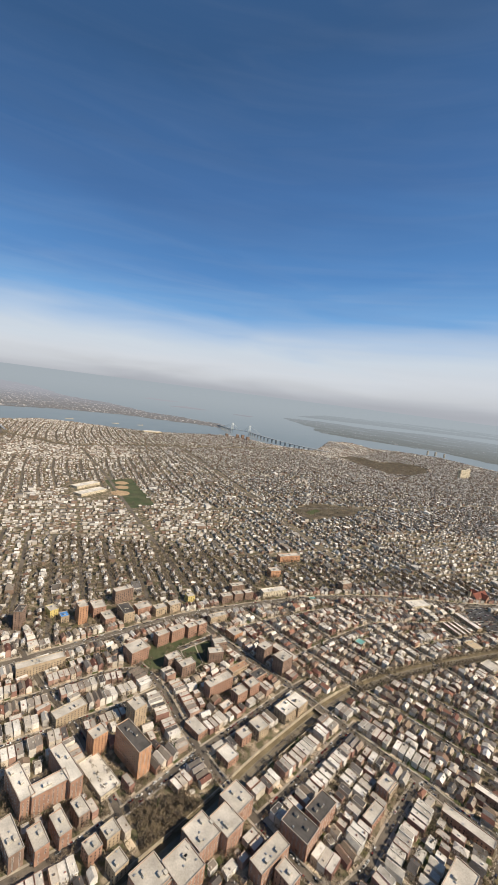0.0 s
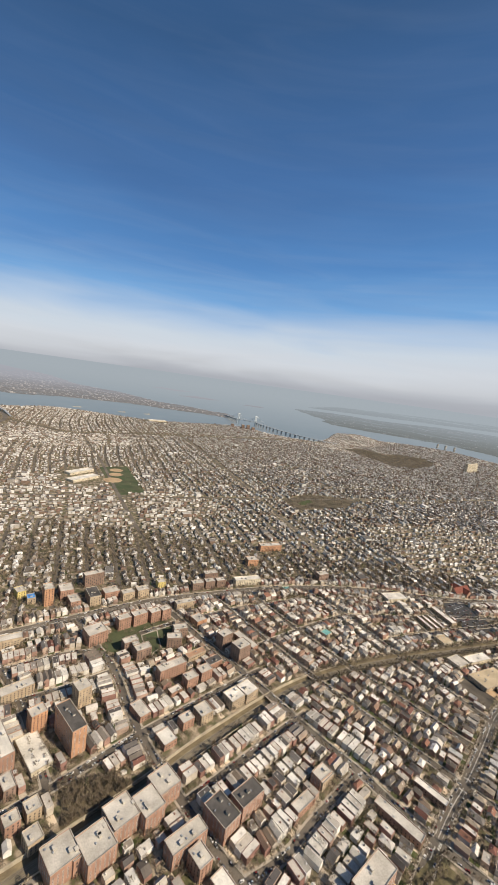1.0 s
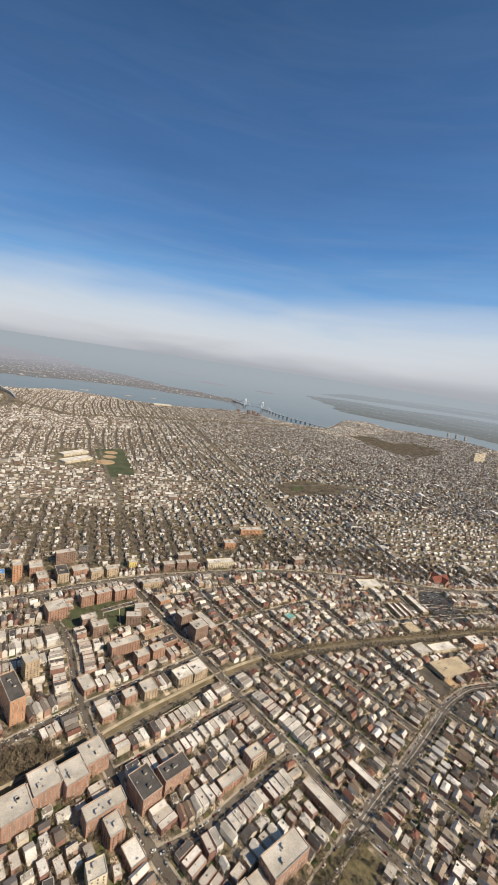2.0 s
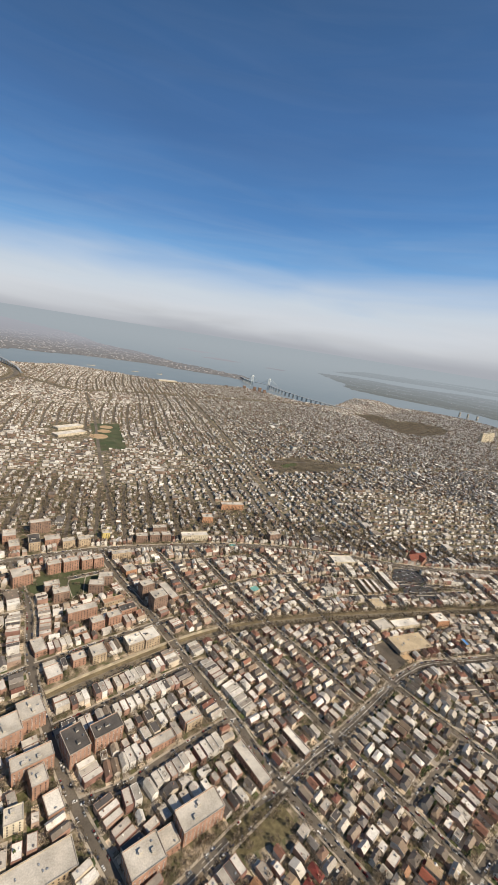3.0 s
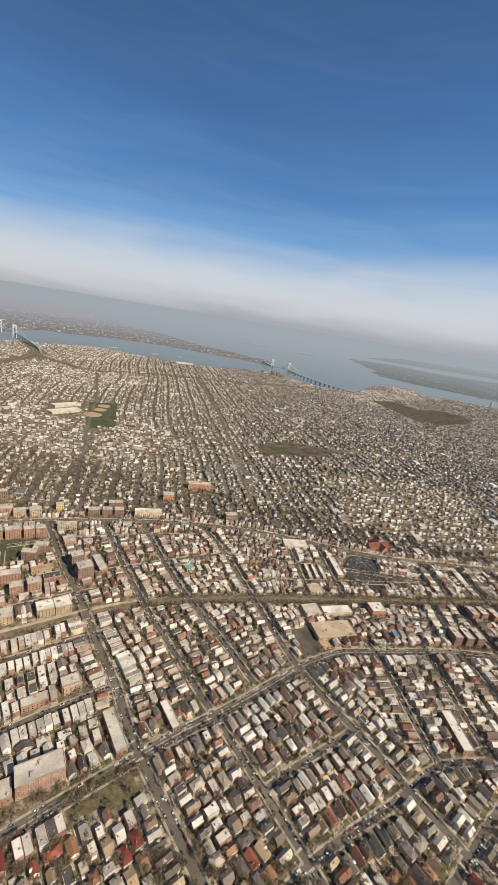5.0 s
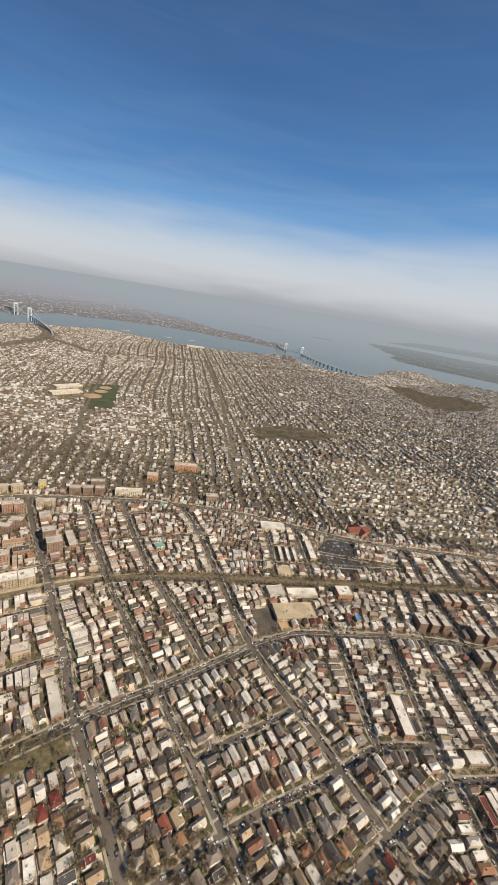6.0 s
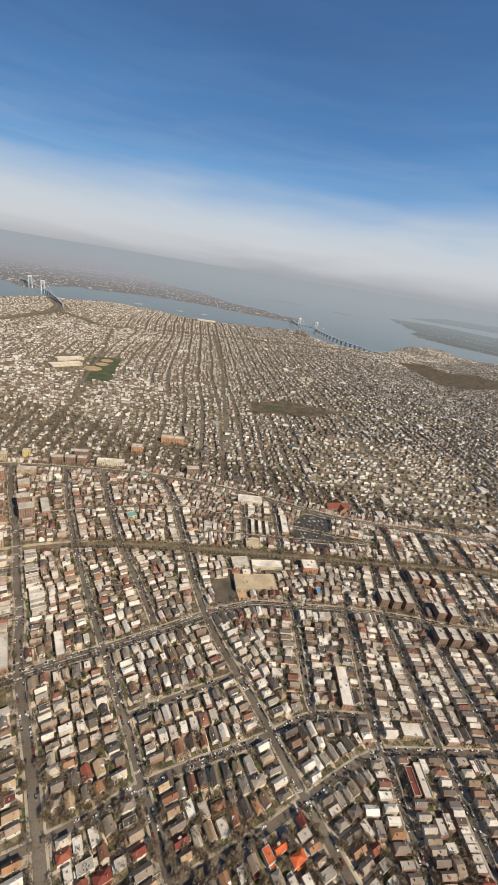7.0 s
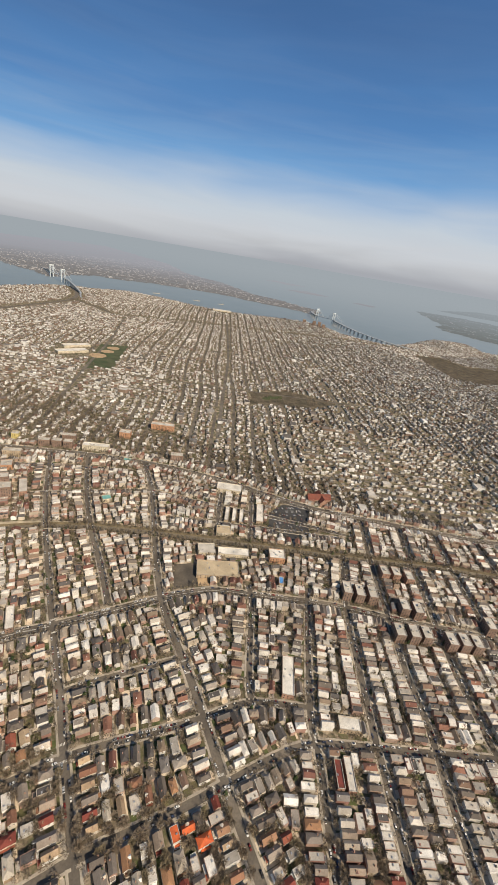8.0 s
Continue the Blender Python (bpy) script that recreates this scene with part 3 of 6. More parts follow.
apartment(-1, 584, 23, 13, 18, 18, m_lightroof, BB, "brown brick wing of a stepped apartment house", detail=1)
apartment(0, 597, 9, 16, 22, 17.6, m_lightroof, BB, "brown brick link of a stepped apartment house", detail=1)
apartment(3, 609, 22, 14, 25, 18.4, m_lightroof, BB, "brown brick wing of a stepped apartment house", detail=1)
apartment(9, 519, 41, 14, 42, 20, m_lightroof, RB, "long red brick apartment house with a pale roof", detail=1)
apartment(37, 566, 33, 11, 45, 8, m_clay, m_beige, "low tan block with a faded orange roof")
apartment(66, 551, 24, 14, 45, 12, m_blackroof, RB, "red brick school block with a dark roof", detail=1)
apartment(39, 507, 18, 14, 44, 17, m_lightroof, RB, "red brick apartment house with a pale roof", detail=1)
apartment(56, 524, 19, 14, 44, 17.4, m_lightroof, RB, "red brick apartment house with a pale roof", detail=1)
apartment(22, 490, 17, 10, 46, 7, m_whiteroof, RB, "low brick block with a white roof")
apartment(102, 489, 23, 20, 45, 14, m_whiteroof, m_beige, "tan apartment wing beside the cutting with a white roof", detail=1)
apartment(119, 504, 22, 22, 47, 14.4, m_whiteroof, m_beige, "tan apartment wing beside the cutting with a white roof", detail=1)
apartment(65, 457, 18, 19, 44, 14, m_lightroof, m_beige, "tan block beside the cutting with a pale roof", detail=1)
apartment(46, 443, 16, 13, 44, 12, m_lightroof, RB, "small red brick block with a pale roof", detail=1)
apartment(28, 416, 17, 20, 46, 9, m_whiteroof, RB, "low red brick block with a white roof", detail=1)
apartment(-13, 449, 15, 26, 48, 9, m_lightroof, RB, "low red brick block with a pale roof", detail=1)
apartment(77, 601, 21, 16, 48, 25, m_lightroof, BB, "brown brick apartment tower beside the street", detail=1)
apartment(105, 580, 24, 20, 46, 25, m_lightroof, BB, "brown brick apartment tower beside the street", detail=1)
apartment(112, 614, 13, 46, 48, 10, m_lightroof, RB, "brick row with pale roofs behind the towers", "row_building", 1)
apartment(27, 651, 20, 22, 46, 12, m_lightroof, OB, "orange brick corner block with a pale roof", detail=1)
apartment(-6, 692, 35, 13, 34, 14, m_lightroof, m_beige, "tan corner block on the boulevard", detail=1)
for cx, cy, w_, h_ in ((6, 765, 23, 16.0), (29, 778, 20, 16.4), (50, 790, 19, 15.8), (26, 818, 30, 14.0)):
    apartment(cx, cy, w_, 14, 29, h_, m_lightroof, BB, "dark red-brown apartment house on the boulevard", detail=1)
apartment(-66, 752, 15, 15, 34, 14, m_lightroof, m_yellow, "yellow brick apartment house on the boulevard", detail=1)
apartment(-144, 690, 27, 20, 40, 16, m_lightroof, RB, "red brick apartment house on the boulevard", detail=1)
apartment(-113, 693, 22, 14, 40, 16.3, m_lightroof, m_beige, "tan brick apartment house on the boulevard", detail=1)
apartment(-91, 710, 22, 15, 40, 16.6, m_lightroof, m_beige, "tan brick apartment house on the boulevard", detail=1)
apartment(-169, 671, 19, 34, 38, 18, m_blackroof, m_beige, "beige courtyard apartment house with a dark roof", detail=1)
apartment(-191, 723, 36, 14, 42, 26, m_lightroof, BB, "tall brown brick apartment house behind the boulevard", detail=1)
apartment(-194, 650, 17, 26, 40, 14, m_lightroof, RB, "red brick apartment house on the boulevard", detail=1)
apartment(-122, 569, 29, 26, 46, 20, m_lightroof, RB, "square red brick apartment house", detail=1)
apartment(278, 884, 28, 16, 30, 18, m_lightroof, BB, "brown brick apartment house behind the boulevard", detail=1)
for cx, cy in ((467, 757), (480, 762), (493, 767)):
    apartment(cx, cy, 7, 44, 20, 6, m_whiteroof, m_beige, "narrow attached store row with a white roof", "store")
apartment(521, 795, 13, 60, 20, 7, m_whiteroof, m_beige, "long low store with a white roof beside the car park", "store")
apartment(483, 707, 25, 22, 24, 6, m_tanroof, m_cream, "low hall with a tan roof beside the railway", "low_hall")
apartment(125, 241, 54, 24, 43, 8, m_lightroof, m_beige, "low tan school hall with a grey roof", "school_hall", 1)
apartment(168, 228, 26, 15, 38, 7, m_tanroof, m_beige, "low school wing with a tan roof", "school_hall", 1)
apartment(-243, 520, 62, 14, 36, 16, m_lightroof, m_beige, "long beige block with rows of windows")
apartment(106, 815, 58, 16, 26, 14, m_whiteroof, m_cream, "cream stepped block with a white roof")
apartment(158, 1012, 60, 18, 24, 16, m_lightroof, OB, "orange brick school-like block")
apartment(113, 912, 26, 20, 24, 16, m_lightroof, OB, "orange brick apartment block")
apartment(433, 842, 52, 26, 20, 9, m_whiteroof, m_cream, "white-roofed store with a flat roof", "store")
apartment(517, 613, 66, 32, 27, 7.5, m_tanroof, m_beige, "large tan warehouse with a gravel roof", "warehouse", 1)
apartment(480, 646, 28, 24, 32, 7, m_lightroof, m_cream, "pale warehouse beside the railway", "warehouse")
apartment(522, 664, 52, 17, 25, 6, m_whiteroof, m_cream, "long white-roofed warehouse beside the railway", "warehouse")
apartment(590, 692, 26, 22, 24, 12, m_whiteroof, OB, "orange brick storage block with a white roof", "warehouse")
apartment(283, 364, 50, 12, -43, 9, m_lightroof, RB, "long attached red brick row with pale roofs", "row_building", 1)
apartment(240, 304, 42, 20, 43, 18, m_lightroof, RB, "large red brick apartment house with a pale roof", detail=2)
apartment(203, 263, 30, 22, 44, 16, m_lightroof, RB, "red brick apartment house with a pale roof", detail=2)
apartment(218, 282, 15, 17, 44, 10, m_lightroof, RB, "small red brick block with a pale roof", detail=1)
apartment(210, 396, 20, 12, 44, 12, m_lightroof, m_beige, "tan apartment house with a pale roof", detail=1)
for cx, cy in ((713, 672), (732, 677), (751, 684)):
    apartment(cx, cy, 13, 24, 20, 18, m_lightroof, BB, "brown brick apartment house in a row of three")
for cx, cy in ((800, 684), (820, 688), (795, 630), (815, 638), (832, 645), (866, 652), (884, 660), (901, 666), (925, 714)):
    apartment(cx, cy, 13, 21, 20, 18, m_lightroof, BB, "brown brick apartment house with a pale roof")
for cx, cy in ((766, 752), (784, 760), (806, 762)):
    apartment(cx, cy, 13, 20, 22, 14, m_lightroof, RB, "red brick apartment house beside the railway")
apartment(670, 495, 14, 50, 17, 8, m_whiteroof, RB, "attached row with bright white roofs", "row_building", 1)
apartment(749, 472, 24, 14, 19, 9, m_whiteroof, m_beige, "white-roofed low corner building", "row_building", 1)
apartment(757, 424, 8, 30, 21, 8, m_whiteroof, RB, "narrow attached row with a white roof", "row_building", 1)
apartment(747, 419, 7, 25, 21, 8, m_redroof, RB, "narrow building with a dark red roof", "row_building", 1)
apartment(255, 670, 14, 16, -42, 8, m_teal, m_cream, "house with a teal metal roof", "store")
apartment(192, 815, 16, 10, 22, 5, m_teal, m_cream, "small store with a teal roof", "store")
apartment(615, 640, 7, 14, 20, 9, m_blue, m_beige, "house wrapped in a blue tarpaulin", "store")
apartment(1665, 2950, 60, 26, 20, 62, m_lightroof, m_cream, "pale distant apartment tower pair")
apartment(1730, 3010, 44, 26, 20, 66, m_lightroof, m_cream, "pale distant apartment tower pair")
for cx, cy in ((2075, 4440), (2135, 4380), (2200, 4310)):
    apartment(cx, cy, 15, 15, 20, 46, m_lightroof, m_concrete, "slim distant apartment tower by the water")
for cx, cy, hh in ((-57, 3700, 36), (-8, 3690, 38), (40, 3640, 30), (-160, 3760, 24)):
    apartment(cx, cy, 26, 22, 20, hh, m_lightroof, BB, "dark distant apartment block near the bridge")
apartment(-519, 1400, 38, 120, -25, 9, m_whiteroof, m_cream, "long school with white roofs beside the park", "school")
apartment(-570, 1480, 34, 110, -25, 9, m_whiteroof, m_cream, "long school with white roofs beside the park", "school")
apartment(-770, 3340, 150, 60, 30, 10, m_whiteroof, m_cream, "large white-roofed store by the shore", "store")


# ---- land, water, distance ----
SHORE = [(-3900, 1500), (-2600, 2050), (-1981, 2283), (-2010, 2700), (-1935, 2935), (-1820, 3010), (-1680, 3300), (-1430, 3330), (-1153, 3330), (-907, 3330), (-641, 3440), (-368, 3640), (-150, 3790), (40, 3720),
         (201, 3530), (393, 3450), (600, 3460), (720, 3700), (840, 4100), (960, 4480), (1135, 4630), (1284, 4650), (1384, 4260), (1560, 4330), (1792, 4330), (2128, 4240), (2260, 3870), (2400, 3500), (3000, 2900), (4200, 2600)]
BRONX = [(-3900, 3300), (-3420, 3450), (-3100, 3300), (-2755, 3290), (-2450, 3140), (-2420, 3300), (-2560, 3560), (-2500, 3900), (-2280, 4000), (-2062, 4241), (-1770, 4406), (-1513, 4560), (-1118, 4550), (-847, 4500), (-550, 4600), (-241, 4450),
         (-230, 4800), (-300, 4960), (-763, 5230), (-1301, 5400), (-2053, 6159), (-3127, 6800), (-4500, 8500), (-9000, 12000), (-9000, 4500)]
NECK = [(770, 8600), (905, 7549), (1120, 6600), (1030, 5850), (1204, 5580), (1571, 5330), (1986, 5190), (2383, 5060), (2758, 4300), (3300, 3700), (6000, 3300), (7000, 8000), (5135, 9100), (4175, 9308), (2611, 8555), (2089, 8960), (1400, 9000)]
NECK_FAR = [(1228, 10300), (2600, 10500), (3800, 10800), (5600, 11000), (9000, 11500), (14000, 20000), (5428, 16000), (2600, 14000)]
ISLES = [[(-1500, 7600), (-900, 7500), (-700, 7900), (-1300, 8200)], [(-250, 7400), (60, 7300), (120, 7600), (-200, 7700)], [(-2600, 9500), (-1900, 9300), (-1700, 9900), (-2500, 10200)]]
MID = (340.0, 60.0)


def bend(x, y, z=0.0):
    """Distances past 7000 are pulled in and raised to look right from the camera."""
    dx, dy = x - MID[0], y - MID[1]
    d = math.hypot(dx, dy)
    if d < 7000:
        return (x, y, z)
    e = 7000 + 3500 * (1 - math.exp(-(d - 7000) / 3500))
    return (MID[0] + dx * e / d, MID[1] + dy * e / d, 435 * (1 - e / d) + z * e / d)


water = Batch()
angs = [radians(a) for a in np.arange(20, 161, 2.0)]
rads = [1500, 2500, 3300, 4000, 5000, 6000, 7000, 7500, 8000, 8500, 9000, 10000, 11000, 12500, 14000, 17000, 20000, 30000, 60000, 200000]
for a0, a1 in zip(angs, angs[1:]):
    for r0, r1 in zip(rads, rads[1:]):
        water.face([bend(MID[0] + r * math.cos(a), MID[1] + r * math.sin(a), -2.0) for r, a in ((r0, a0), (r1, a0), (r1, a1), (r0, a1))])
joined("water", water, [m_water], "grey-blue estuary water with haze painted in by distance", "water", "structure")

back = Batch()
fine = [radians(a) for a in np.arange(35, 150, 0.22)]
radial = [3000 * 1.012 ** i for i in range(165)]
for a0, a1 in zip(fine, fine[1:]):
    for r0, r1 in zip(radial, radial[1:]):
        ra, am = (r0 + r1) / 2, (a0 + a1) / 2
        x, y = MID[0] + ra * math.cos(am), MID[1] + ra * math.sin(am)
        wob = noise.noise((x * 0.004, y * 0.004, 0.0)) * 60
        on_neck = any(inside(x + wob, y + wob, p) for p in (NECK, NECK_FAR))
        if on_neck or any(inside(x + wob, y + wob, p) for p in (BRONX, *ISLES)):
            h = 3 + 9 * max(0.0, noise.noise((x * 0.002, y * 0.002, 3.0)))
            back.face([bend(MID[0] + r * math.cos(a), MID[1] + r * math.sin(a), h) for r, a in ((r0, a0), (r1, a0), (r1, a1), (r0, a1))], 1 if on_neck else 0)
joined("backdrop", back, [m_farland, m_neck], "far shores beyond the water with painted haze", "backdrop", "structure")


def rail_level(x):
    return -4.5 if x < 190 else (-4.5 + 4.6 * min(1.0, (x - 190) / 90.0))


# the ground: two halves, north and south of the railway, and the railway's bed between them
ground = bpy.data.meshes.new("ground")
gb = bmesh.new()
coarse = resample(smooth(RAIL), 12.0)
north_edge, south_edge = offset(coarse, RAIL_HALF), offset(coarse, -RAIL_HALF)
left_end, right_end = (-3900, -600), (4200, 1500)
north_poly = [left_end] + SHORE + [right_end] + list(reversed(north_edge))
south_poly = [left_end] + south_edge + [right_end, (4200, -1500), (-3900, -1500)]
for poly in (north_poly, south_poly):
    gb.faces.new([gb.verts.new((x, y, 0)) for x, y in poly])
bmesh.ops.triangulate(gb, faces=gb.faces[:])
for a, b, c, d in zip(north_edge, north_edge[1:], south_edge, south_edge[1:]):
    f = gb.faces.new([gb.verts.new((p[0], p[1], rail_level(p[0]))) for p in (a, c, d, b)])
    f.material_index = 1
bmesh.ops.recalc_face_normals(gb, faces=gb.faces[:])
for f in gb.faces:
    if f.normal.z < 0:
        f.normal_flip()
gb.to_mesh(ground)
gb.free()
ground.materials.append(m_ground)
ground.materials.append(m_ballast)
tagged(new("ground", ground), "brown soil, dry grass and paved yards of the town", "ground", kind="structure")

# roads and pavements
for idx, ((kind_, hw, pts), line) in enumerate(zip(STREETS, LINES)):
    rb = Batch()
    z = 0.04 + 0.005 * idx
    le, ri = offset(line, hw), offset(line, -hw)
    for a, b, c, d in zip(le, le[1:], ri, ri[1:]):
        rb.face([(a[0], a[1], z), (c[0], c[1], z), (d[0], d[1], z), (b[0], b[1], z)])
    road = tagged(new("road", rb.mesh("road", [m_asphalt])), "grey asphalt %s with parked cars" % kind_, "road", kind="structure")
    pb = Batch()
    for side in (1, -1):
        inner, outer = offset(line, side * (hw + 0.2)), offset(line, side * (hw + 2.4))
        for i in range(len(line) - 1):
            mid = ((inner[i][0] + outer[i][0] + inner[i + 1][0] + outer[i + 1][0]) / 4, (inner[i][1] + outer[i][1] + inner[i + 1][1] + outer[i + 1][1]) / 4)
            c = cell(*mid)
            if c and road_at[c] not in (0, idx + 1):
                continue
            a, b, p, q = inner[i], inner[i + 1], outer[i], outer[i + 1]
            t = 0.34 + 0.002 * (idx % 5)
            v = [(a[0], a[1], 0), (b[0], b[1], 0), (q[0], q[1], 0), (p[0], p[1], 0), (a[0], a[1], t), (b[0], b[1], t), (q[0], q[1], t), (p[0], p[1], t)]
            pb.add(v, [(0, 1, 5, 4), (2, 3, 7, 6), (4, 5, 6, 7)] if side < 0 else [(1, 0, 4, 5), (3, 2, 6, 7), (7, 6, 5, 4)])
    tagged(new("pavement", pb.mesh("pavement", [m_pave])), "pale concrete pavement along the street", "pavement", kind="structure")

from mathutils.geometry import tessellate_polygon


def flat_patch(name, poly, z, mat, label, category, wobble=0.0):
    """A thin raised sheet with an uneven outline."""
    pts = resample(poly + [poly[0]], 6.0)[:-1]
    if wobble:
        pts = [(x + wobble * noise.noise((x * 0.25 / wobble, y * 0.25 / wobble, 1.0)), y + wobble * noise.noise((x * 0.25 / wobble, y * 0.25 / wobble, 5.0))) for x, y in pts]
    flat = [Vector((x, y, z)) for x, y in pts]
    tris = []
    for a, b, c in tessellate_polygon([flat]):
        up = (flat[b] - flat[a]).cross(flat[c] - flat[a]).z
        tris.append((a, b, c) if up > 0 else (a, c, b))
    me = bpy.data.meshes.new(name)
    me.from_pydata([tuple(p) for p in flat], [], tris)
    me.materials.append(mat)
    return tagged(new(name, me), label, category, kind="structure")


flat_patch("car_park", LOT, 0.10, m_asphalt_dark, "dark asphalt car park", "car park")
flat_patch("building_pit", PIT, 0.10, m_pit, "dark cleared building lot", "lot", 2.0)
flat_patch("sand_yard", SANDY, 0.10, m_sand, "orange sand yard beside the warehouse", "lot", 1.5)
flat_patch("court_green", COURT, 0.10, m_field, "green lawn between the apartment blocks", "lawn", 3.0)
path = Batch()
for cx, cy, rx, ry, turn in ((-15, 562, 14, 10, 42),):
    for k in range(36):
        a0, a1 = 2 * math.pi * k / 36, 2 * math.pi * (k + 1) / 36
        path.face([(cx + math.cos(radians(turn)) * rx * q * math.cos(a) - math.sin(radians(turn)) * ry * q * math.sin(a), cy + math.sin(radians(turn)) * rx * q * math.cos(a) + math.cos(radians(turn)) * ry * q * math.sin(a), 0.13) for q, a in ((0.9, a0), (1.05, a0), (1.05, a1), (0.9, a1))])
for (ax, ay), (bx, by) in (((-29, 560), (-52, 587)), ((-52, 587), (-62, 610)), ((-18, 574), (-30, 600)), ((-30, 600), (-40, 625)), ((-4, 570), (-12, 585))):
    k = 0.8 / math.hypot(bx - ax, by - ay)
    nx_, ny_ = -(by - ay) * k, (bx - ax) * k
    path.face([(ax - nx_, ay - ny_, 0.134), (bx - nx_, by - ny_, 0.134), (bx + nx_, by + ny_, 0.134), (ax + nx_, ay + ny_, 0.134)])
tagged(new("court_path", path.mesh("court_path", [m_pave])), "pale curved footpaths across the green court", "path", kind="structure")
flat_patch("bank_green", BANK, 0.10, m_bank, "overgrown bank above the cutting", "lawn", 3.0)
flat_patch("corner_green", CORNER, 0.10, m_grasspatch, "grassy corner garden with bare trees", "lawn", 2.0)
flat_patch("sports_ground", [(-545, 1600), (-450, 1670), (-275, 1350), (-345, 1270)], 0.3, m_field, "green sports ground with sandy infields", "park", 6.0)
for cx, cy, r in ((-425, 1440, 34), (-465, 1585, 26), (-443, 1520, 26)):
    flat_patch("infield", [(cx + r * math.cos(a * math.pi / 10), cy + r * math.sin(a * math.pi / 10)) for a in range(20)], 0.5, m_sand, "sandy baseball infield", "infield", 3.0)
flat_patch("wood_floor", [(205, 1490), (320, 1640), (530, 1650), (480, 1530), (270, 1380)], 0.3, m_wood, "brown floor of a bare wood", "woodland", 24.0)
flat_patch("glade", [(272, 1494), (323, 1556), (338, 1530), (283, 1464)], 0.4, m_grasspatch, "pale green clearing in the bare wood", "lawn", 6.0)
flat_patch("golf_ground", [(790, 3250), (920, 2900), (1030, 2690), (1180, 2720), (1400, 2950), (1520, 3180), (1480, 3330), (1300, 3370), (1130, 3230), (980, 3400)], 0.3, m_wood, "brown dormant wooded golf course", "woodland", 30.0)

# the railway: stone walls of the cutting, grassy margins, two tracks
for side, nm in ((1, "north"), (-1, "south")):
    wb = Batch()
    edge, outer = offset(coarse, side * (RAIL_HALF - 0.1)), offset(coarse, side * (RAIL_HALF + 0.9))
    for i in range(len(coarse) - 1):
        if coarse[i][0] > 262:
            break
        (a, b), (p, q) = (edge[i], edge[i + 1]), (outer[i], outer[i + 1])
        za, zb = rail_level(coarse[i][0]) - 0.2, rail_level(coarse[i + 1][0]) - 0.2
        v8 = [(*a, za), (*b, zb), (*q, zb), (*p, za), (*a, 1.0), (*b, 1.0), (*q, 1.0), (*p, 1.0)]
        wb.add(v8, [(0, 1, 5, 4), (2, 3, 7, 6), (4, 5, 6, 7), (1, 2, 6, 5), (3, 0, 4, 7)])
    tagged(new("retaining_wall_" + nm, wb.mesh("retaining_wall", [m_stone])), "pale stone retaining wall of the railway cutting", "retaining wall", kind="structure")
    vb = Batch()
    e0, e1 = offset(coarse, side * 5.0), offset(coarse, side * (RAIL_HALF - 0.15))
    for i in range(len(coarse) - 1):
        za, zb = rail_level(coarse[i][0]), rail_level(coarse[i + 1][0])
        vb.face([(*e0[i], za + 0.12), (*e0[i + 1], zb + 0.12), (*e1[i + 1], zb + 1.6), (*e1[i], za + 1.6)])
    tagged(new("rail_bank_" + nm, vb.mesh("rail_bank", [m_bank])), "dry grassy margin beside the tracks", "bank", kind="structure")
for k in (-2.4, 2.4):
    tb = Batch()
    for g in (-0.75, 0.75):
        c0, c1 = offset(coarse, k + g - 0.12), offset(coarse, k + g + 0.12)
        for i in range(len(coarse) - 1):
            za, zb = rail_level(coarse[i][0]), rail_level(coarse[i + 1][0])
            tb.add([(*c0[i], za), (*c0[i + 1], zb), (*c1[i + 1], zb), (*c1[i], za), (*c0[i], za + 0.3), (*c0[i + 1], zb + 0.3), (*c1[i + 1], zb + 0.3), (*c1[i], za + 0.3)],
                   [(0, 1, 5, 4), (2, 3, 7, 6), (4, 5, 6, 7)])
    tagged(new("railway_track", tb.mesh("railway_track", [m_rail])), "pair of rusty steel rails on ballast", "railway track", kind="structure")

# where streets cross the cutting: a deck with parapets
for idx, line in enumerate(LINES):
    for x, y in line[::2]:
        near = min(coarse, key=lambda p: (p[0] - x) ** 2 + (p[1] - y) ** 2)
        if math.hypot(near[0] - x, near[1] - y) < 4 and -100 < x < 262:
            k = min(range(len(line) - 1), key=lambda q: (line[q][0] - x) ** 2 + (line[q][1] - y) ** 2)
            ang = math.atan2(line[k + 1][1] - line[k][1], line[k + 1][0] - line[k][0])
            deck = thing("road_bridge", "concrete road bridge over the railway cutting", "bridge", kind="structure")
            hw = STREETS[idx][1]
            db = Batch()
            db.box(x, y, -1.4, 0.03, 2 * RAIL_HALF + 4, 2 * hw + 7, ang, 0, True)
            part("deck", db, [m_concrete], deck)
            for s_ in (-1, 1):
                pb = Batch()
                pb.box(x - math.sin(ang) * s_ * (hw + 3.4), y + math.cos(ang) * s_ * (hw + 3.4), 0.03, 1.4, 2 * RAIL_HALF + 4, 0.4, ang)
                part("parapet", pb, [m_stone], deck)
            break

# painted lines on the wide roads, crossings where streets meet
marks = Batch()
for idx in (0, 1):
    line = resample(LINES[idx], 2.0)
    z = 0.04 + 0.005 * idx + 0.012
    for off, dash in ((-0.3, 0), (0.3, 0), (-3.4, 1), (3.4, 1)):
        a, b = offset(line, off - 0.12), offset(line, off + 0.12)
        for i in range(len(line) - 1):
            if dash and i % 5 > 1:
                continue
            c = cell(*line[i])
            if c and road_at[c] not in (0, idx + 1):
                continue
            marks.face([(*a[i], z), (*b[i], z), (*b[i + 1], z), (*a[i + 1], z)][::-1])
tagged(new("road_markings", marks.mesh("road_markings", [m_paint])), "worn white and yellow lane lines", "road marking", kind="structure")

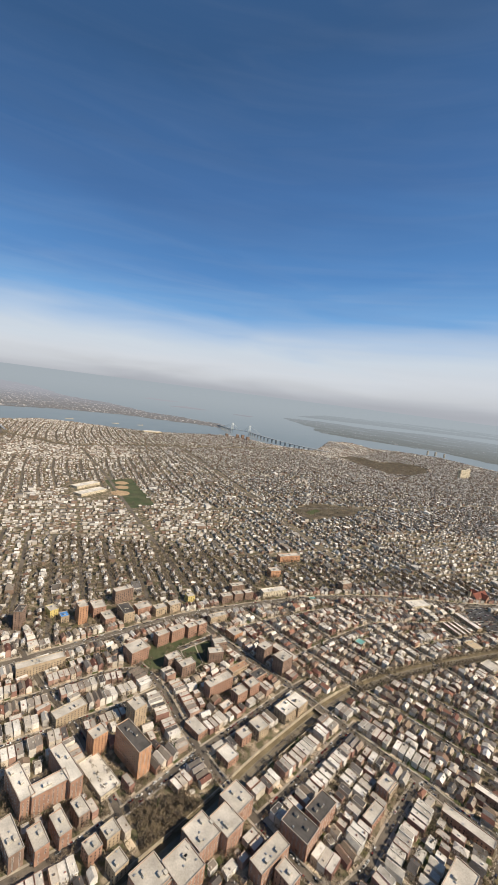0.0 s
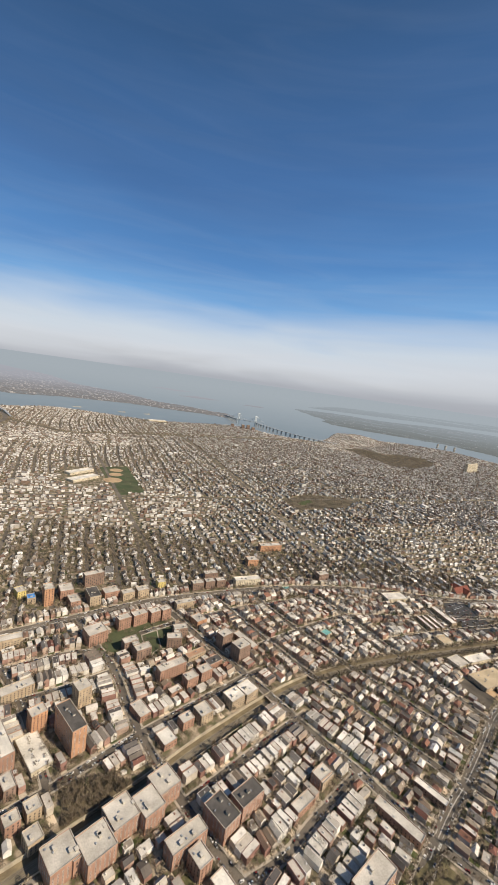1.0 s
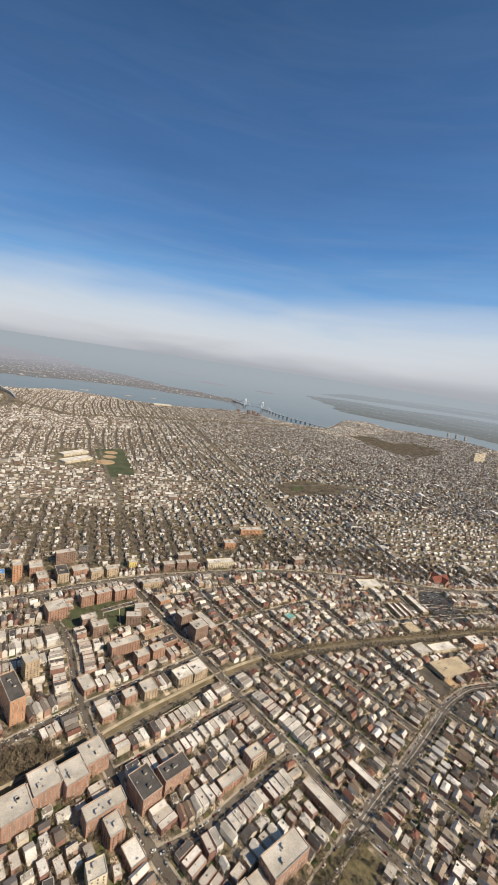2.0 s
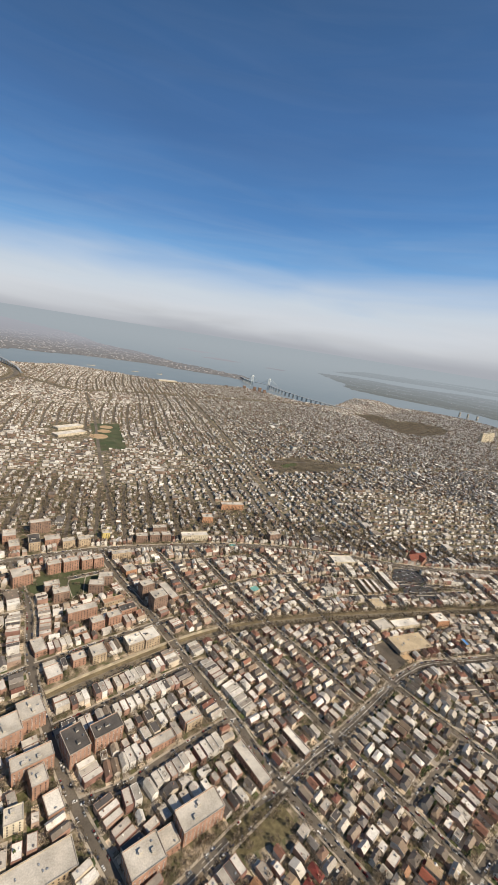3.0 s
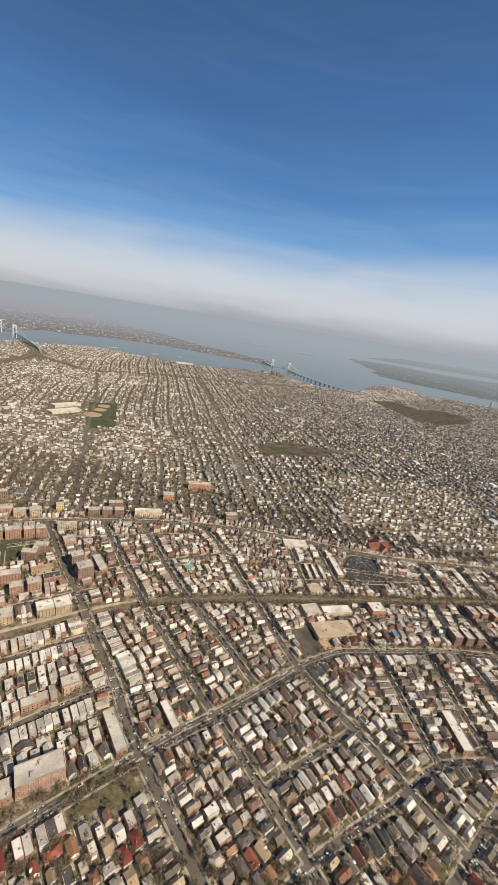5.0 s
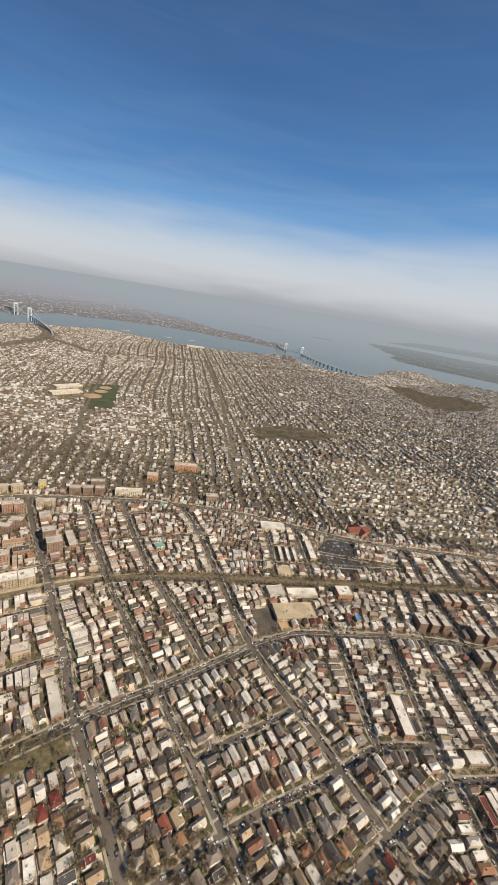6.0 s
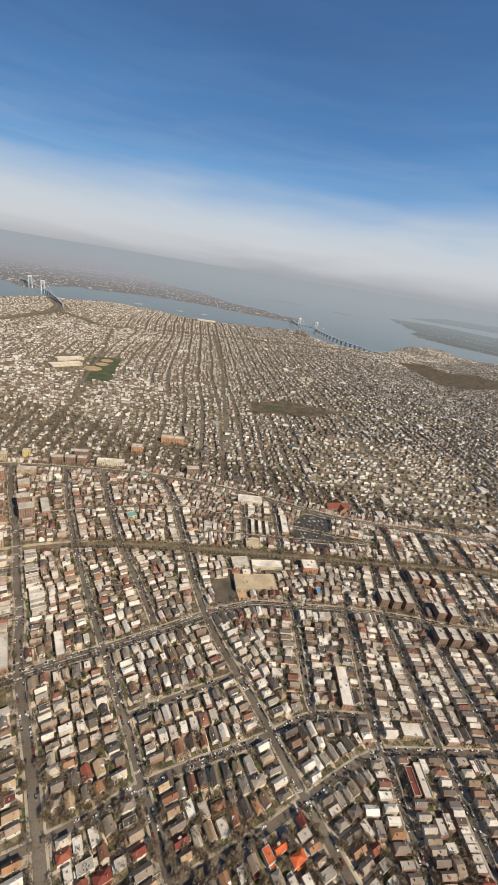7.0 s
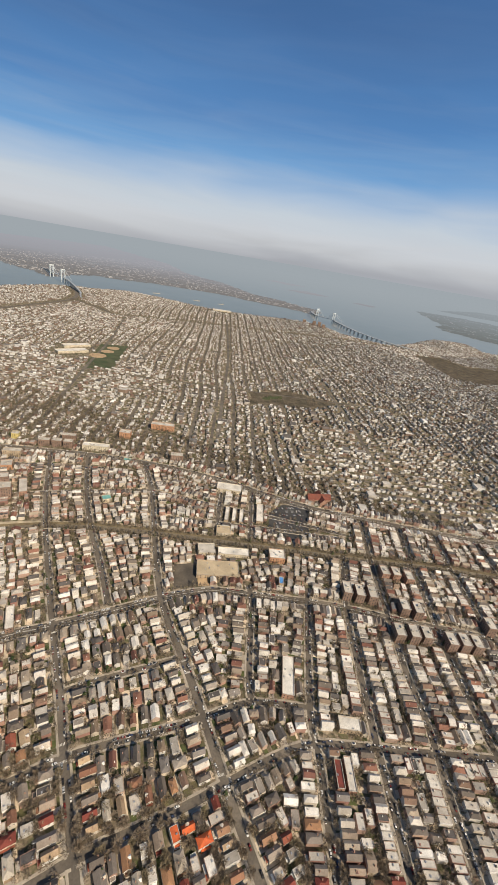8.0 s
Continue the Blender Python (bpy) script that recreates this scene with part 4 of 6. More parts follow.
# crossings: white bars where the larger streets meet
cross = Batch()
for cx, cy, a1, a2, reach in ((645, 362, 45, -48, 8.5), (494, 317, 48, -40, 8.0), (381, 420, 47, -41, 10.0), (312, 356, 50, -41, 10.5), (711, 440, 30, -70, 8.0), (250, 419, 45, -43, 8.5), (554, 451, 45, -42, 8.0)):
    for a in (a1, a1 + 180, a2, a2 + 180):
        a = radians(a)
        ux, uy = math.cos(a), math.sin(a)
        for k in range(-3, 4):
            cross.face([(cx + ux * (reach + p) - uy * (1.25 * k + q), cy + uy * (reach + p) + ux * (1.25 * k + q), 0.23) for p, q in ((-1.2, -0.3), (1.2, -0.3), (1.2, 0.3), (-1.2, 0.3))])
tagged(new("crossings", cross.mesh("crossings", [m_paint])), "worn white crossing bars at the street corners", "road marking", kind="structure")

# ---- houses ----


def gable_house(bt, x, y, ang, w, d, h, rise, wall, roof, z=0.0):
    """Walls and a pitched roof with its ridge along the depth; wall and roof are material slots."""
    c, s = math.cos(ang), math.sin(ang)

    def P(u, v, k):
        return (x + c * u - s * v, y + s * u + c * v, z + k)
    a, b = w / 2, d / 2
    v = [P(-a, -b, 0), P(a, -b, 0), P(a, b, 0), P(-a, b, 0), P(-a, -b, h), P(a, -b, h), P(a, b, h), P(-a, b, h), P(0, -b, h + rise), P(0, b, h + rise)]
    bt.add(v, [(0, 1, 5, 8, 4), (1, 2, 6, 5), (2, 3, 7, 9, 6), (3, 0, 4, 7)], wall)
    o, k = 0.4, h - 0.4 * rise / a
    r = [P(-a - o, -b - o, k), P(0, -b - o, h + rise + 0.12), P(a + o, -b - o, k), P(-a - o, b + o, k), P(0, b + o, h + rise + 0.12), P(a + o, b + o, k)]
    bt.add(r, [(0, 1, 4, 3), (1, 2, 5, 4)], roof)


def hip_house(bt, x, y, ang, w, d, h, rise, wall, roof, z=0.0):
    c, s = math.cos(ang), math.sin(ang)

    def P(u, v, k):
        return (x + c * u - s * v, y + s * u + c * v, z + k)
    a, b = w / 2, d / 2
    v = [P(-a, -b, 0), P(a, -b, 0), P(a, b, 0), P(-a, b, 0), P(-a, -b, h), P(a, -b, h), P(a, b, h), P(-a, b, h)]
    bt.add(v, [(0, 1, 5, 4), (1, 2, 6, 5), (2, 3, 7, 6), (3, 0, 4, 7)], wall)
    o = 0.4
    e = max(0.0, b - a)
    r = [P(-a - o, -b - o, h), P(a + o, -b - o, h), P(a + o, b + o, h), P(-a - o, b + o, h), P(0, -e, h + rise), P(0, e, h + rise)]
    bt.add(r, [(0, 1, 4), (1, 2, 5, 4), (2, 3, 5), (3, 0, 4, 5)], roof)


def flat_house(bt, x, y, ang, w, d, h, wall, roof, z=0.0):
    """Walls up to a parapet, the roof sunk a little behind it."""
    c, s = math.cos(ang), math.sin(ang)

    def P(u, v, k):
        return (x + c * u - s * v, y + s * u + c * v, z + k)
    a, b, t = w / 2, d / 2, 0.3
    v = [P(-a, -b, 0), P(a, -b, 0), P(a, b, 0), P(-a, b, 0), P(-a, -b, h), P(a, -b, h), P(a, b, h), P(-a, b, h),
         P(-a + t, -b + t, h), P(a - t, -b + t, h), P(a - t, b - t, h), P(-a + t, b - t, h)]
    bt.add(v, [(0, 1, 5, 4), (1, 2, 6, 5), (2, 3, 7, 6), (3, 0, 4, 7), (4, 5, 9, 8), (5, 6, 10, 9), (6, 7, 11, 10), (7, 4, 8, 11)], wall)
    k = h - 0.35
    bt.add([P(-a + t, -b + t, k), P(a - t, -b + t, k), P(a - t, b - t, k), P(-a + t, b - t, k)], [(0, 1, 2, 3)], roof)


def zone(x, y):
    """Which kind of house stands there: attached brick rows, mixed, or detached."""
    if x + y * 0.2 < 330 and y < 560:
        return "rows"
    if x > 700 and y > 330:
        return "mixed_rows"
    if y > 560:
        return "mixed"
    return "detached"


rng = random.Random(5)
SPOTS = []
for idx, ((kind_, hw, pts), line) in enumerate(zip(STREETS, LINES)):
    fine_line = resample(line, 1.0)
    nrm = normals(fine_line)
    for side in (1, -1):
        i, left = 4, 0
        while i < len(fine_line) - 8:
            x, y = fine_line[i]
            zn = zone(x, y)
            if left <= 0:
                # a new run of attached houses, or one that stands alone
                if zn == "rows":
                    w, d, gap, front = rng.choice((6.2, 6.6, 7.0)), rng.uniform(14, 18), rng.choice((2.5, 3.5, 5.0)), rng.choice((3.0, 4.5))
                    style, h, left = ("flat" if rng.random() < 0.85 else "gable"), rng.choice((7.0, 7.4, 9.5)), rng.choice((2, 3, 3, 4, 6))
                elif zn == "mixed_rows":
                    w, d, gap, front = rng.choice((5.6, 6.2, 6.8)), rng.uniform(10.5, 14), rng.choice((1.6, 2.2, 2.8)), 3.5
                    style, h, left = rng.choice(("flat", "flat", "gable", "gable", "hip")), rng.choice((6.2, 6.8, 7.4)), rng.choice((1, 1, 1, 2, 4, 6))
                elif zn == "mixed":
                    w, d, gap, front = rng.choice((6.0, 6.8, 8.4)), rng.uniform(9.5, 14), rng.choice((2.0, 2.5, 3.2)), 3.0
                    style, h, left = rng.choice(("flat", "flat", "gable", "gable", "hip")), rng.choice((6.2, 6.8, 8.5)), rng.choice((1, 1, 2, 3))
                else:
                    w, d, gap, front = rng.choice((6.0, 6.6, 7.4)), rng.uniform(10, 14.5), rng.uniform(2.4, 4.6), 4.2
                    style, h, left = rng.choice(("gable", "gable", "gable", "gable", "hip", "flat")), rng.choice((5.6, 6.0, 6.4)), 1
            k = min(len(fine_line) - 1, i + int(w / 2))
            nx, ny = nrm[k]
            px, py = fine_line[k]
            loose = zn in ("detached", "mixed")
            w_, d_ = (w * rng.uniform(0.88, 1.12), d * rng.uniform(0.78, 1.12)) if loose else (w, d * rng.uniform(0.92, 1.05))
            off = side * (hw + 2.6 + front + d_ / 2 + (rng.uniform(-0.6, 2.2) if loose else rng.uniform(-0.2, 0.5)))
            hx, hy = px + nx * off, py + ny * off
            ang = math.atan2(side * ny, side * nx) - math.pi / 2
            if loose:
                ang += rng.uniform(-0.05, 0.05) + (math.pi / 2 if rng.random() < 0.14 and abs(d_ - w_) < 5 else 0.0)
            if is_free(hx, hy, w_ - 2.4, d_ - 1.0, ang):
                take(hx, hy, w_, d_ + 1.0, ang)
                SPOTS.append((hx, hy, ang, w_, d_, h * rng.uniform(0.94, 1.08), style, zn, front, side))
                left -= 1
                i += int(round(w if left > 0 else w + gap))
            else:
                left = 0
                i += 2

# lots deep inside the blocks: fill what is still free, turned like the nearest street
samp, turn_ = [], []
for line in LINES:
    for a, b in zip(line[::3], line[1::3]):
        samp.append(a)
        turn_.append(math.atan2(b[1] - a[1], b[0] - a[0]))
samp, turn_ = np.array(samp), np.array(turn_)
blvd = LINES[1]


def beyond(x, y):
    """North of the boulevard, or past the ends of the plan."""
    if x < -520:
        return y > 420 + (x + 520) * 0.2
    if x > 1240:
        return y > 700
    k = min(range(0, len(blvd), 6), key=lambda q: abs(blvd[q][0] - x))
    return y > blvd[k][1] + 22


for gy in range(190, 1000, 4):
    for gx in range(-420, 1150, 4):
        c = cell(gx, gy)
        if taken[c] or gx < 330 - 1.5 * (gy - 20) - 150 or gx > 0.75 * gy + 640 or beyond(gx, gy):
            continue
        k = int(((samp[:, 0] - gx) ** 2 + (samp[:, 1] - gy) ** 2).argmin())
        ang = turn_[k]
        for w, d in ((8.0, 13.0), (13.0, 7.5), (6.5, 9.0)):
            if is_free(gx, gy, w + 2.5, d + 2.5, ang) and rng.random() < 0.7:
                take(gx, gy, w + 1, d + 1, ang)
                zn = zone(gx, gy)
                style = rng.choice(("flat", "flat", "gable")) if zn in ("rows", "mixed_rows") else rng.choice(("gable", "hip", "flat"))
                SPOTS.append((gx, gy, ang, w, d, rng.choice((5.6, 6.4, 7.0)), style, zn, 0.0, 1))
                break

# the houses nearest to the flight line are built one by one, the rest joined
SPOTS.sort(key=lambda s: s[1] - 0.21 * s[0])
visible = [s for s in SPOTS if s[1] > 225 + 0.10 * s[0] - 40 and s[0] > -260 + 0.55 * (240 - s[1])]
NEAR, near_keys = visible[:300], set()
for s in NEAR:
    near_keys.add((s[0], s[1]))
all_houses = Batch()
yard = Batch()
lawns = Batch()
for hx, hy, ang, w, d, h, style, zn, front, side in SPOTS:
    fx, fy = math.sin(ang), -math.cos(ang)
    if (hx, hy) in near_keys:
        pass
    elif style == "gable":
        gable_house(all_houses, hx, hy, ang, w, d, h, rng.uniform(2.0, 3.0), 0, 1)
    elif style == "hip":
        hip_house(all_houses, hx, hy, ang, w, d, h, rng.uniform(1.8, 2.6), 0, 1)
    else:
        flat_house(all_houses, hx, hy, ang, w, d, h, 0, 2)
    if (hx, hy) not in near_keys:
        q, p = rng.uniform(-0.3, 0.3) * w, rng.uniform(-0.35, 0.35) * d
        cx_, cy_ = hx + math.cos(ang) * q - math.sin(ang) * p, hy + math.sin(ang) * q + math.cos(ang) * p
        if style == "flat":
            all_houses.box(cx_, cy_, h - 0.35, h + rng.uniform(0.3, 1.3), rng.uniform(0.8, 1.8), rng.uniform(0.8, 1.6), ang, rng.choice((0, 1, 2)))
        else:
            all_houses.box(cx_, cy_, h, h + 3.0, 0.8, 0.7, ang, 0)
    if zn in ("detached", "mixed") and rng.random() < 0.8:
        s_ = rng.choice((-1, 1)) * (w / 2 + 1.3)
        (yard if rng.random() < 0.85 else lawns).box(hx + math.cos(ang) * s_, hy + math.sin(ang) * s_, 0, 0.07 + rng.random() * 0.06, 2.4, d + 8, ang)
    f = front + 1.0
    if front:
        (yard if rng.random() < (0.5 if zn == "detached" else 0.8) else lawns).box(hx + fx * (d / 2 + f / 2), hy + fy * (d / 2 + f / 2), 0, 0.10 + rng.random() * 0.1, w, f - 0.4, ang)
    bx, by = hx - fx * (d / 2 + 5), hy - fy * (d / 2 + 5)
    if rng.random() < 0.6:
        (yard if rng.random() < 0.4 else lawns).box(bx, by, 0, 0.06 + rng.random() * 0.1, w, 9.0, ang)
    if rng.random() < 0.45:
        gx, gy = hx - fx * (d / 2 + 9.5), hy - fy * (d / 2 + 9.5)
        if is_free(gx, gy, 4.4, 5.8, ang):
            take(gx, gy, 4.4, 5.8, ang)
            flat_house(all_houses, gx, gy, ang, 4.2, 5.6, 2.9, 0, rng.choice((1, 2)))
joined("row_houses", all_houses, [m_siding_far, m_gable_far, m_flat_far], "brick and sided houses with pitched and flat roofs", "houses")
joined("yard_paving", yard, [m_drive], "concrete front yards and driveways", "paving")
joined("lawns", lawns, [m_grasspatch], "small dry lawns between the houses", "lawn")

# ---- the town beyond the boulevard ----
UX, UY = -0.42, 0.9075
PARKS = [[(-545, 1600), (-450, 1670), (-275, 1350), (-345, 1270)], [(-615, 1415), (-560, 1510), (-430, 1385), (-475, 1300)], [(205, 1490), (320, 1640), (530, 1650), (480, 1530), (270, 1380)],
         [(790, 3250), (920, 2900), (1030, 2690), (1180, 2720), (1400, 2950), (1520, 3180), (1480, 3330), (1300, 3370), (1130, 3230), (980, 3400)]]
far_town, far_roads = Batch(), Batch()
LAND = SHORE + [(4200, -600), (-3900, -600)]
base_ang = math.atan2(UY, UX)


known_town, known_district = {}, {}


def in_town(x, y):
    """Built-up ground past the boulevard that the flight looks over, in cells of 9 m."""
    key = (int(x // 9), int(y // 9))
    if key not in known_town:
        known_town[key] = town_here(x, y)
    return known_town[key]


# wide roads through the distant town: points, half width, clear margin
PARKWAYS = [([(-1950, 2890), (-1647, 2664), (-1464, 2413), (-1404, 2205), (-1334, 1752), (-1300, 1300)], 13, 46),
            ([(-1464, 2413), (-1150, 2330), (-984, 2227), (-762, 2511), (-382, 2767), (-60, 3010), (300, 3280), (600, 3400)], 11, 34),
            ([(150, 2430), (242, 2238), (534, 1623), (640, 1380), (760, 1080)], 5.5, 10),
            ([(300, 1060), (156, 1396), (-30, 1855), (-300, 2430), (-560, 2980)], 5.5, 10),
            ([(-73, 808), (-349, 1284), (-560, 1680), (-900, 2230)], 5.5, 10),
            ([(-1000, 900), (-560, 1180), (-345, 1265), (100, 1460), (700, 1740), (1300, 2020), (1900, 2300)], 5.5, 10)]
near_parkway = {}
for pts_, half_, clear_ in PARKWAYS:
    for x_, y_ in resample(smooth(pts_), 12.0):
        r_ = int(clear_ // 9) + 1
        for i_ in range(-r_, r_ + 1):
            for j_ in range(-r_, r_ + 1):
                if (i_ * 9) ** 2 + (j_ * 9) ** 2 <= clear_ ** 2:
                    near_parkway[(int(x_ // 9) + i_, int(y_ // 9) + j_)] = True


def town_here(x, y):
    if (int(x // 9), int(y // 9)) in near_parkway:
        return False
    if y < 380 or x < min(560 - 1.45 * (y - 154), -0.68 * y - 60) or x > max(0.68 * y + 120, 760 + 0.3 * (y - 154)):
        return False
    return beyond(x, y) and inside(x, y, LAND) and not any(inside(x, y, p) for p in PARKS)


big_spots = [(b_[0], b_[1], max(b_[2], b_[3]) * 0.62 + 6) for b_ in BIG]
far_big = [s for s in big_spots if s[1] > 600]

centres = [(rng.uniform(-3000, 2600), rng.uniform(700, 4200), rng.random()) for _ in range(110)]


def district(x, y):
    """0 or 1: whether the rows of houses run away from the boulevard or along it."""
    key = (int(x // 25), int(y // 25))
    if key not in known_district:
        c = min(centres, key=lambda q: (q[0] - x) ** 2 + (q[1] - y) ** 2)
        known_district[key] = 1 if c[2] < 0.3 and y > 1000 else 0
    return known_district[key]


def warped(u, v_, swap):
    """Grid place to plan, with gently bent streets."""
    if swap:
        u, v_ = v_, u
    x, y = 340 + UX * u + UY * v_, 300 + UY * u - UX * v_
    g = min(1.0, max(0.0, (y - 900) / 700)) * 46
    return x + g * noise.noise((x * 0.0014, y * 0.0014, 2.0)), y + g * noise.noise((x * 0.0014, y * 0.0014, 12.0))


for swap in (0, 1):
    for v in np.arange(-4200, 5000, 58.0):
        for u in np.arange(-4200 if swap else -400, 5000, 8.8):
            if u % 190 < 13:
                continue
            for off in (-13.5, 13.5, 28.5):
                if off > 28 and rng.random() < 0.35:
                    continue
                x, y = warped(u, v + off, swap)
                if y > 4700 or y < 380 or x < min(500 - 1.45 * (y - 154), -0.7 * y - 80) or x > 0.68 * y + 700:
                    continue
                x, y = x + rng.uniform(-4.6, 4.6), y + rng.uniform(-4.6, 4.6)
                if not in_town(x, y) or rng.random() < 0.07 or district(x, y) != swap:
                    continue
                if any(abs(x - p) < r and abs(y - q) < r for p, q, r in far_big):
                    continue
                a = base_ang + (0 if swap else math.pi / 2) + rng.uniform(-0.06, 0.06)
                if off > 28 and rng.random() < 0.7:
                    flat_house(far_town, x, y, a, rng.uniform(4, 7), rng.uniform(5, 7), 2.9, 0, 1)
                    continue
                w, d, h = rng.uniform(4.8, 7.2), rng.uniform(7, 11), rng.uniform(4.8, 6.8)
                a += math.pi / 2 if rng.random() < 0.2 else 0
                pick = rng.random()
                if pick < 0.52:
                    gable_house(far_town, x, y, a, w, d, h, rng.uniform(1.8, 3.0), 0, 1)
                elif pick < 0.74:
                    hip_house(far_town, x, y, a, w, d, h, rng.uniform(1.6, 2.4), 0, 1)
                elif pick < 0.985:
                    flat_house(far_town, x, y, a, w, d, h + 0.5, 0, 1)
                else:
                    flat_house(far_town, x, y, a, rng.uniform(14, 22), rng.uniform(16, 30), rng.uniform(7, 11), 0, 1)
joined("distant_houses", far_town, [m_far_wall, m_far_roof], "rows of small distant houses with grey, white and brown roofs", "houses")

# their streets
for swap in (0, 1):
    for vv in list(np.arange(-4200, 5000, 58.0)):
        prev = None
        for u in np.arange(-4200 if swap else -400, 5000, 24.0):
            x, y = warped(u, vv, swap)
            here = (x, y) if 380 < y < 4700 and in_town(x, y) and district(x, y) == swap else None
            if prev and here:
                dx, dy = here[0] - prev[0], here[1] - prev[1]
                k = 4.0 / math.hypot(dx, dy)
                nx, ny = -dy * k, dx * k
                far_roads.face([(prev[0] + nx, prev[1] + ny, 0.05), (prev[0] - nx, prev[1] - ny, 0.05), (here[0] - nx, here[1] - ny, 0.05), (here[0] + nx, here[1] + ny, 0.05)])
            prev = here
for n_way, (pts_, half_, clear_) in enumerate(PARKWAYS):
    zw = 0.12 + 0.05 * n_way
    line = resample(smooth(pts_), 20.0)
    le, ri = offset(line, half_), offset(line, -half_)
    for a, b, c, d in zip(le, le[1:], ri, ri[1:]):
        far_roads.face([(a[0], a[1], zw), (c[0], c[1], zw), (d[0], d[1], zw), (b[0], b[1], zw)])
joined("distant_streets", far_roads, [m_asphalt], "grid of narrow grey streets between the houses", "road", "structure")


# ---- large buildings ----
win_b = Batch()
ww, wh = 0.68, 1.65
loop = [(-ww, 0.0), (ww, 0.0), (ww, wh), (-ww, wh)]
pane = [(-ww + 0.12, 0.12), (ww - 0.12, 0.12), (ww - 0.12, wh - 0.12), (-ww + 0.12, wh - 0.12)]
vv = [(x, 0.05, z) for x, z in loop] + [(x, -0.10, z) for x, z in loop] + [(x, -0.10, z) for x, z in pane] + [(x, -0.03, z) for x, z in pane]
ff = [(4 * r + k, 4 * r + (k + 1) % 4, 4 * r + 4 + (k + 1) % 4, 4 * r + 4 + k) for r in range(3) for k in range(4)] + [(12, 13, 14, 15)]
win_b.add(vv, ff, [0] * 12 + [1])
window_mesh = win_b.mesh("window", [m_trim, m_glass])

unit_b = Batch()
unit_b.box(0, 0, 0.15, 1.1, 1.6, 1.1)
unit_b.box(0.45, 0.25, 1.1, 1.25, 0.5, 0.5)
for sx in (-0.6, 0.6):
    unit_b.box(sx, 0, 0, 0.15, 0.12, 0.9)
unit_mesh = unit_b.mesh("roof_unit", [m_metal])


def wall_spots(w, d, h, pitch=3.8, storey=3.1):
    """Places for windows on the four walls: (x, y, z, turn)."""
    out = []
    floors = max(1, int((h - 1.0) / storey))
    for length, off, ang in ((w, d, 0.0), (d, w, math.pi / 2), (w, d, math.pi), (d, w, -math.pi / 2)):
        n = max(1, int((length - 1.2) / pitch))
        for k in range(n):
            u = (k - (n - 1) / 2) * (length - 1.0) / n
            for f in range(floors):
                out.append((u * math.cos(ang) + off / 2 * math.sin(ang), u * math.sin(ang) - off / 2 * math.cos(ang), 0.95 + f * storey, ang))
    return out


def build_big(x, y, w, d, ang, h, roof, wall, label, name, detail):
    ob = thing(name, label, "building", place=Matrix.Translation((x, y, 0)) @ Matrix.Rotation(ang, 4, "Z"))
    wb = Batch()
    a, b, t = w / 2, d / 2, 0.4
    v = []
    for z, m in ((0, 0), (h, 0), (h, t), (h - 0.8, t)):
        v += [(-a + m, -b + m, z), (a - m, -b + m, z), (a - m, b - m, z), (-a + m, b - m, z)]
    faces = []
    for r in range(3):
        for k in range(4):
            faces.append((4 * r + k, 4 * r + (k + 1) % 4, 4 * r + 4 + (k + 1) % 4, 4 * r + 4 + k))
    wb.add(v, faces)
    body = part("wall", wb, [wall], ob)
    cb = Batch()
    for length, off, g in ((w + 0.3, d / 2, 0), (d + 0.3, w / 2, 1)):
        for s_ in (-1, 1):
            if g:
                cb.box(s_ * off, 0, h, h + 0.18, 0.55, length, 0, 0, True)
            else:
                cb.box(0, s_ * off, h, h + 0.18, length, 0.55, 0, 0, True)
    part("coping", cb, [m_concrete], ob)
    rb = Batch()
    rb.box(0, 0, h - 1.0, h - 0.75, w - 2 * t, d - 2 * t)
    top = part("roof", rb, [roof], ob)
    r2 = random.Random(int(x * 7 + y * 13))
    if h > 11:
        for _ in range(1 if w * d < 400 else 2):
            hb = Batch()
            ux, uy = r2.uniform(-a * 0.6, a * 0.6), r2.uniform(-b * 0.5, b * 0.5)
            hb.box(ux, uy, h - 0.75, h + 1.5, min(3.4, w * 0.3), min(2.8, d * 0.3))
            hb.box(ux, uy, h + 1.5, h + 1.7, min(3.7, w * 0.33), min(3.1, d * 0.33), 0, 1, True)
            part("stair_head", hb, [m_concrete, roof], top)
    for _ in range(1 + int(w * d / 350)):
        if h < 60:
            part("roof_unit", unit_mesh, None, top, at=pose(r2.uniform(-a * 0.75, a * 0.75), r2.uniform(-b * 0.75, b * 0.75), h - 0.75, 0, 0, r2.choice((0, 90))))
    spots = wall_spots(w, d, h)
    if detail == 2:
        for u, v_, z, g in spots:
            if r2.random() < 0.94:
                part("window", window_mesh, None, body, at=Matrix.Translation((u, v_, z)) @ Matrix.Rotation(g, 4, "Z"))
    else:
        vb = Batch()
        for u, v_, z, g in spots:
            if r2.random() < 0.94:
                vb.box(u, v_, z, z + 1.5, 1.25, 0.12, g, 0, True)
        pw = part("glazing", vb, [m_glass], body)
        pw["kind"] = "stuff"
    return ob


for row in BIG:
    build_big(*row)

# the church with its crossing roofs
church = thing("church", "large red brick church with red cross-shaped roofs", "church", place=pose(612, 915, 0, 0, 0, -58))
cb = Batch()
gable_house(cb, 0, 0, 0, 18, 52, 11, 9, 0, 1)
part("nave", cb, [m_redbrick, m_church], church)
cb = Batch()
gable_house(cb, 0, 6, math.pi / 2, 15, 40, 10, 8, 0, 1)
part("transept", cb, [m_redbrick, m_church], church)
cb = Batch()
cb.box(-6, -29, 0, 24, 5, 5)
hip_house(cb, -6, -29, 0, 5, 5, 24, 6, 0, 1)
part("bell_tower", cb, [m_cream, m_church], church)

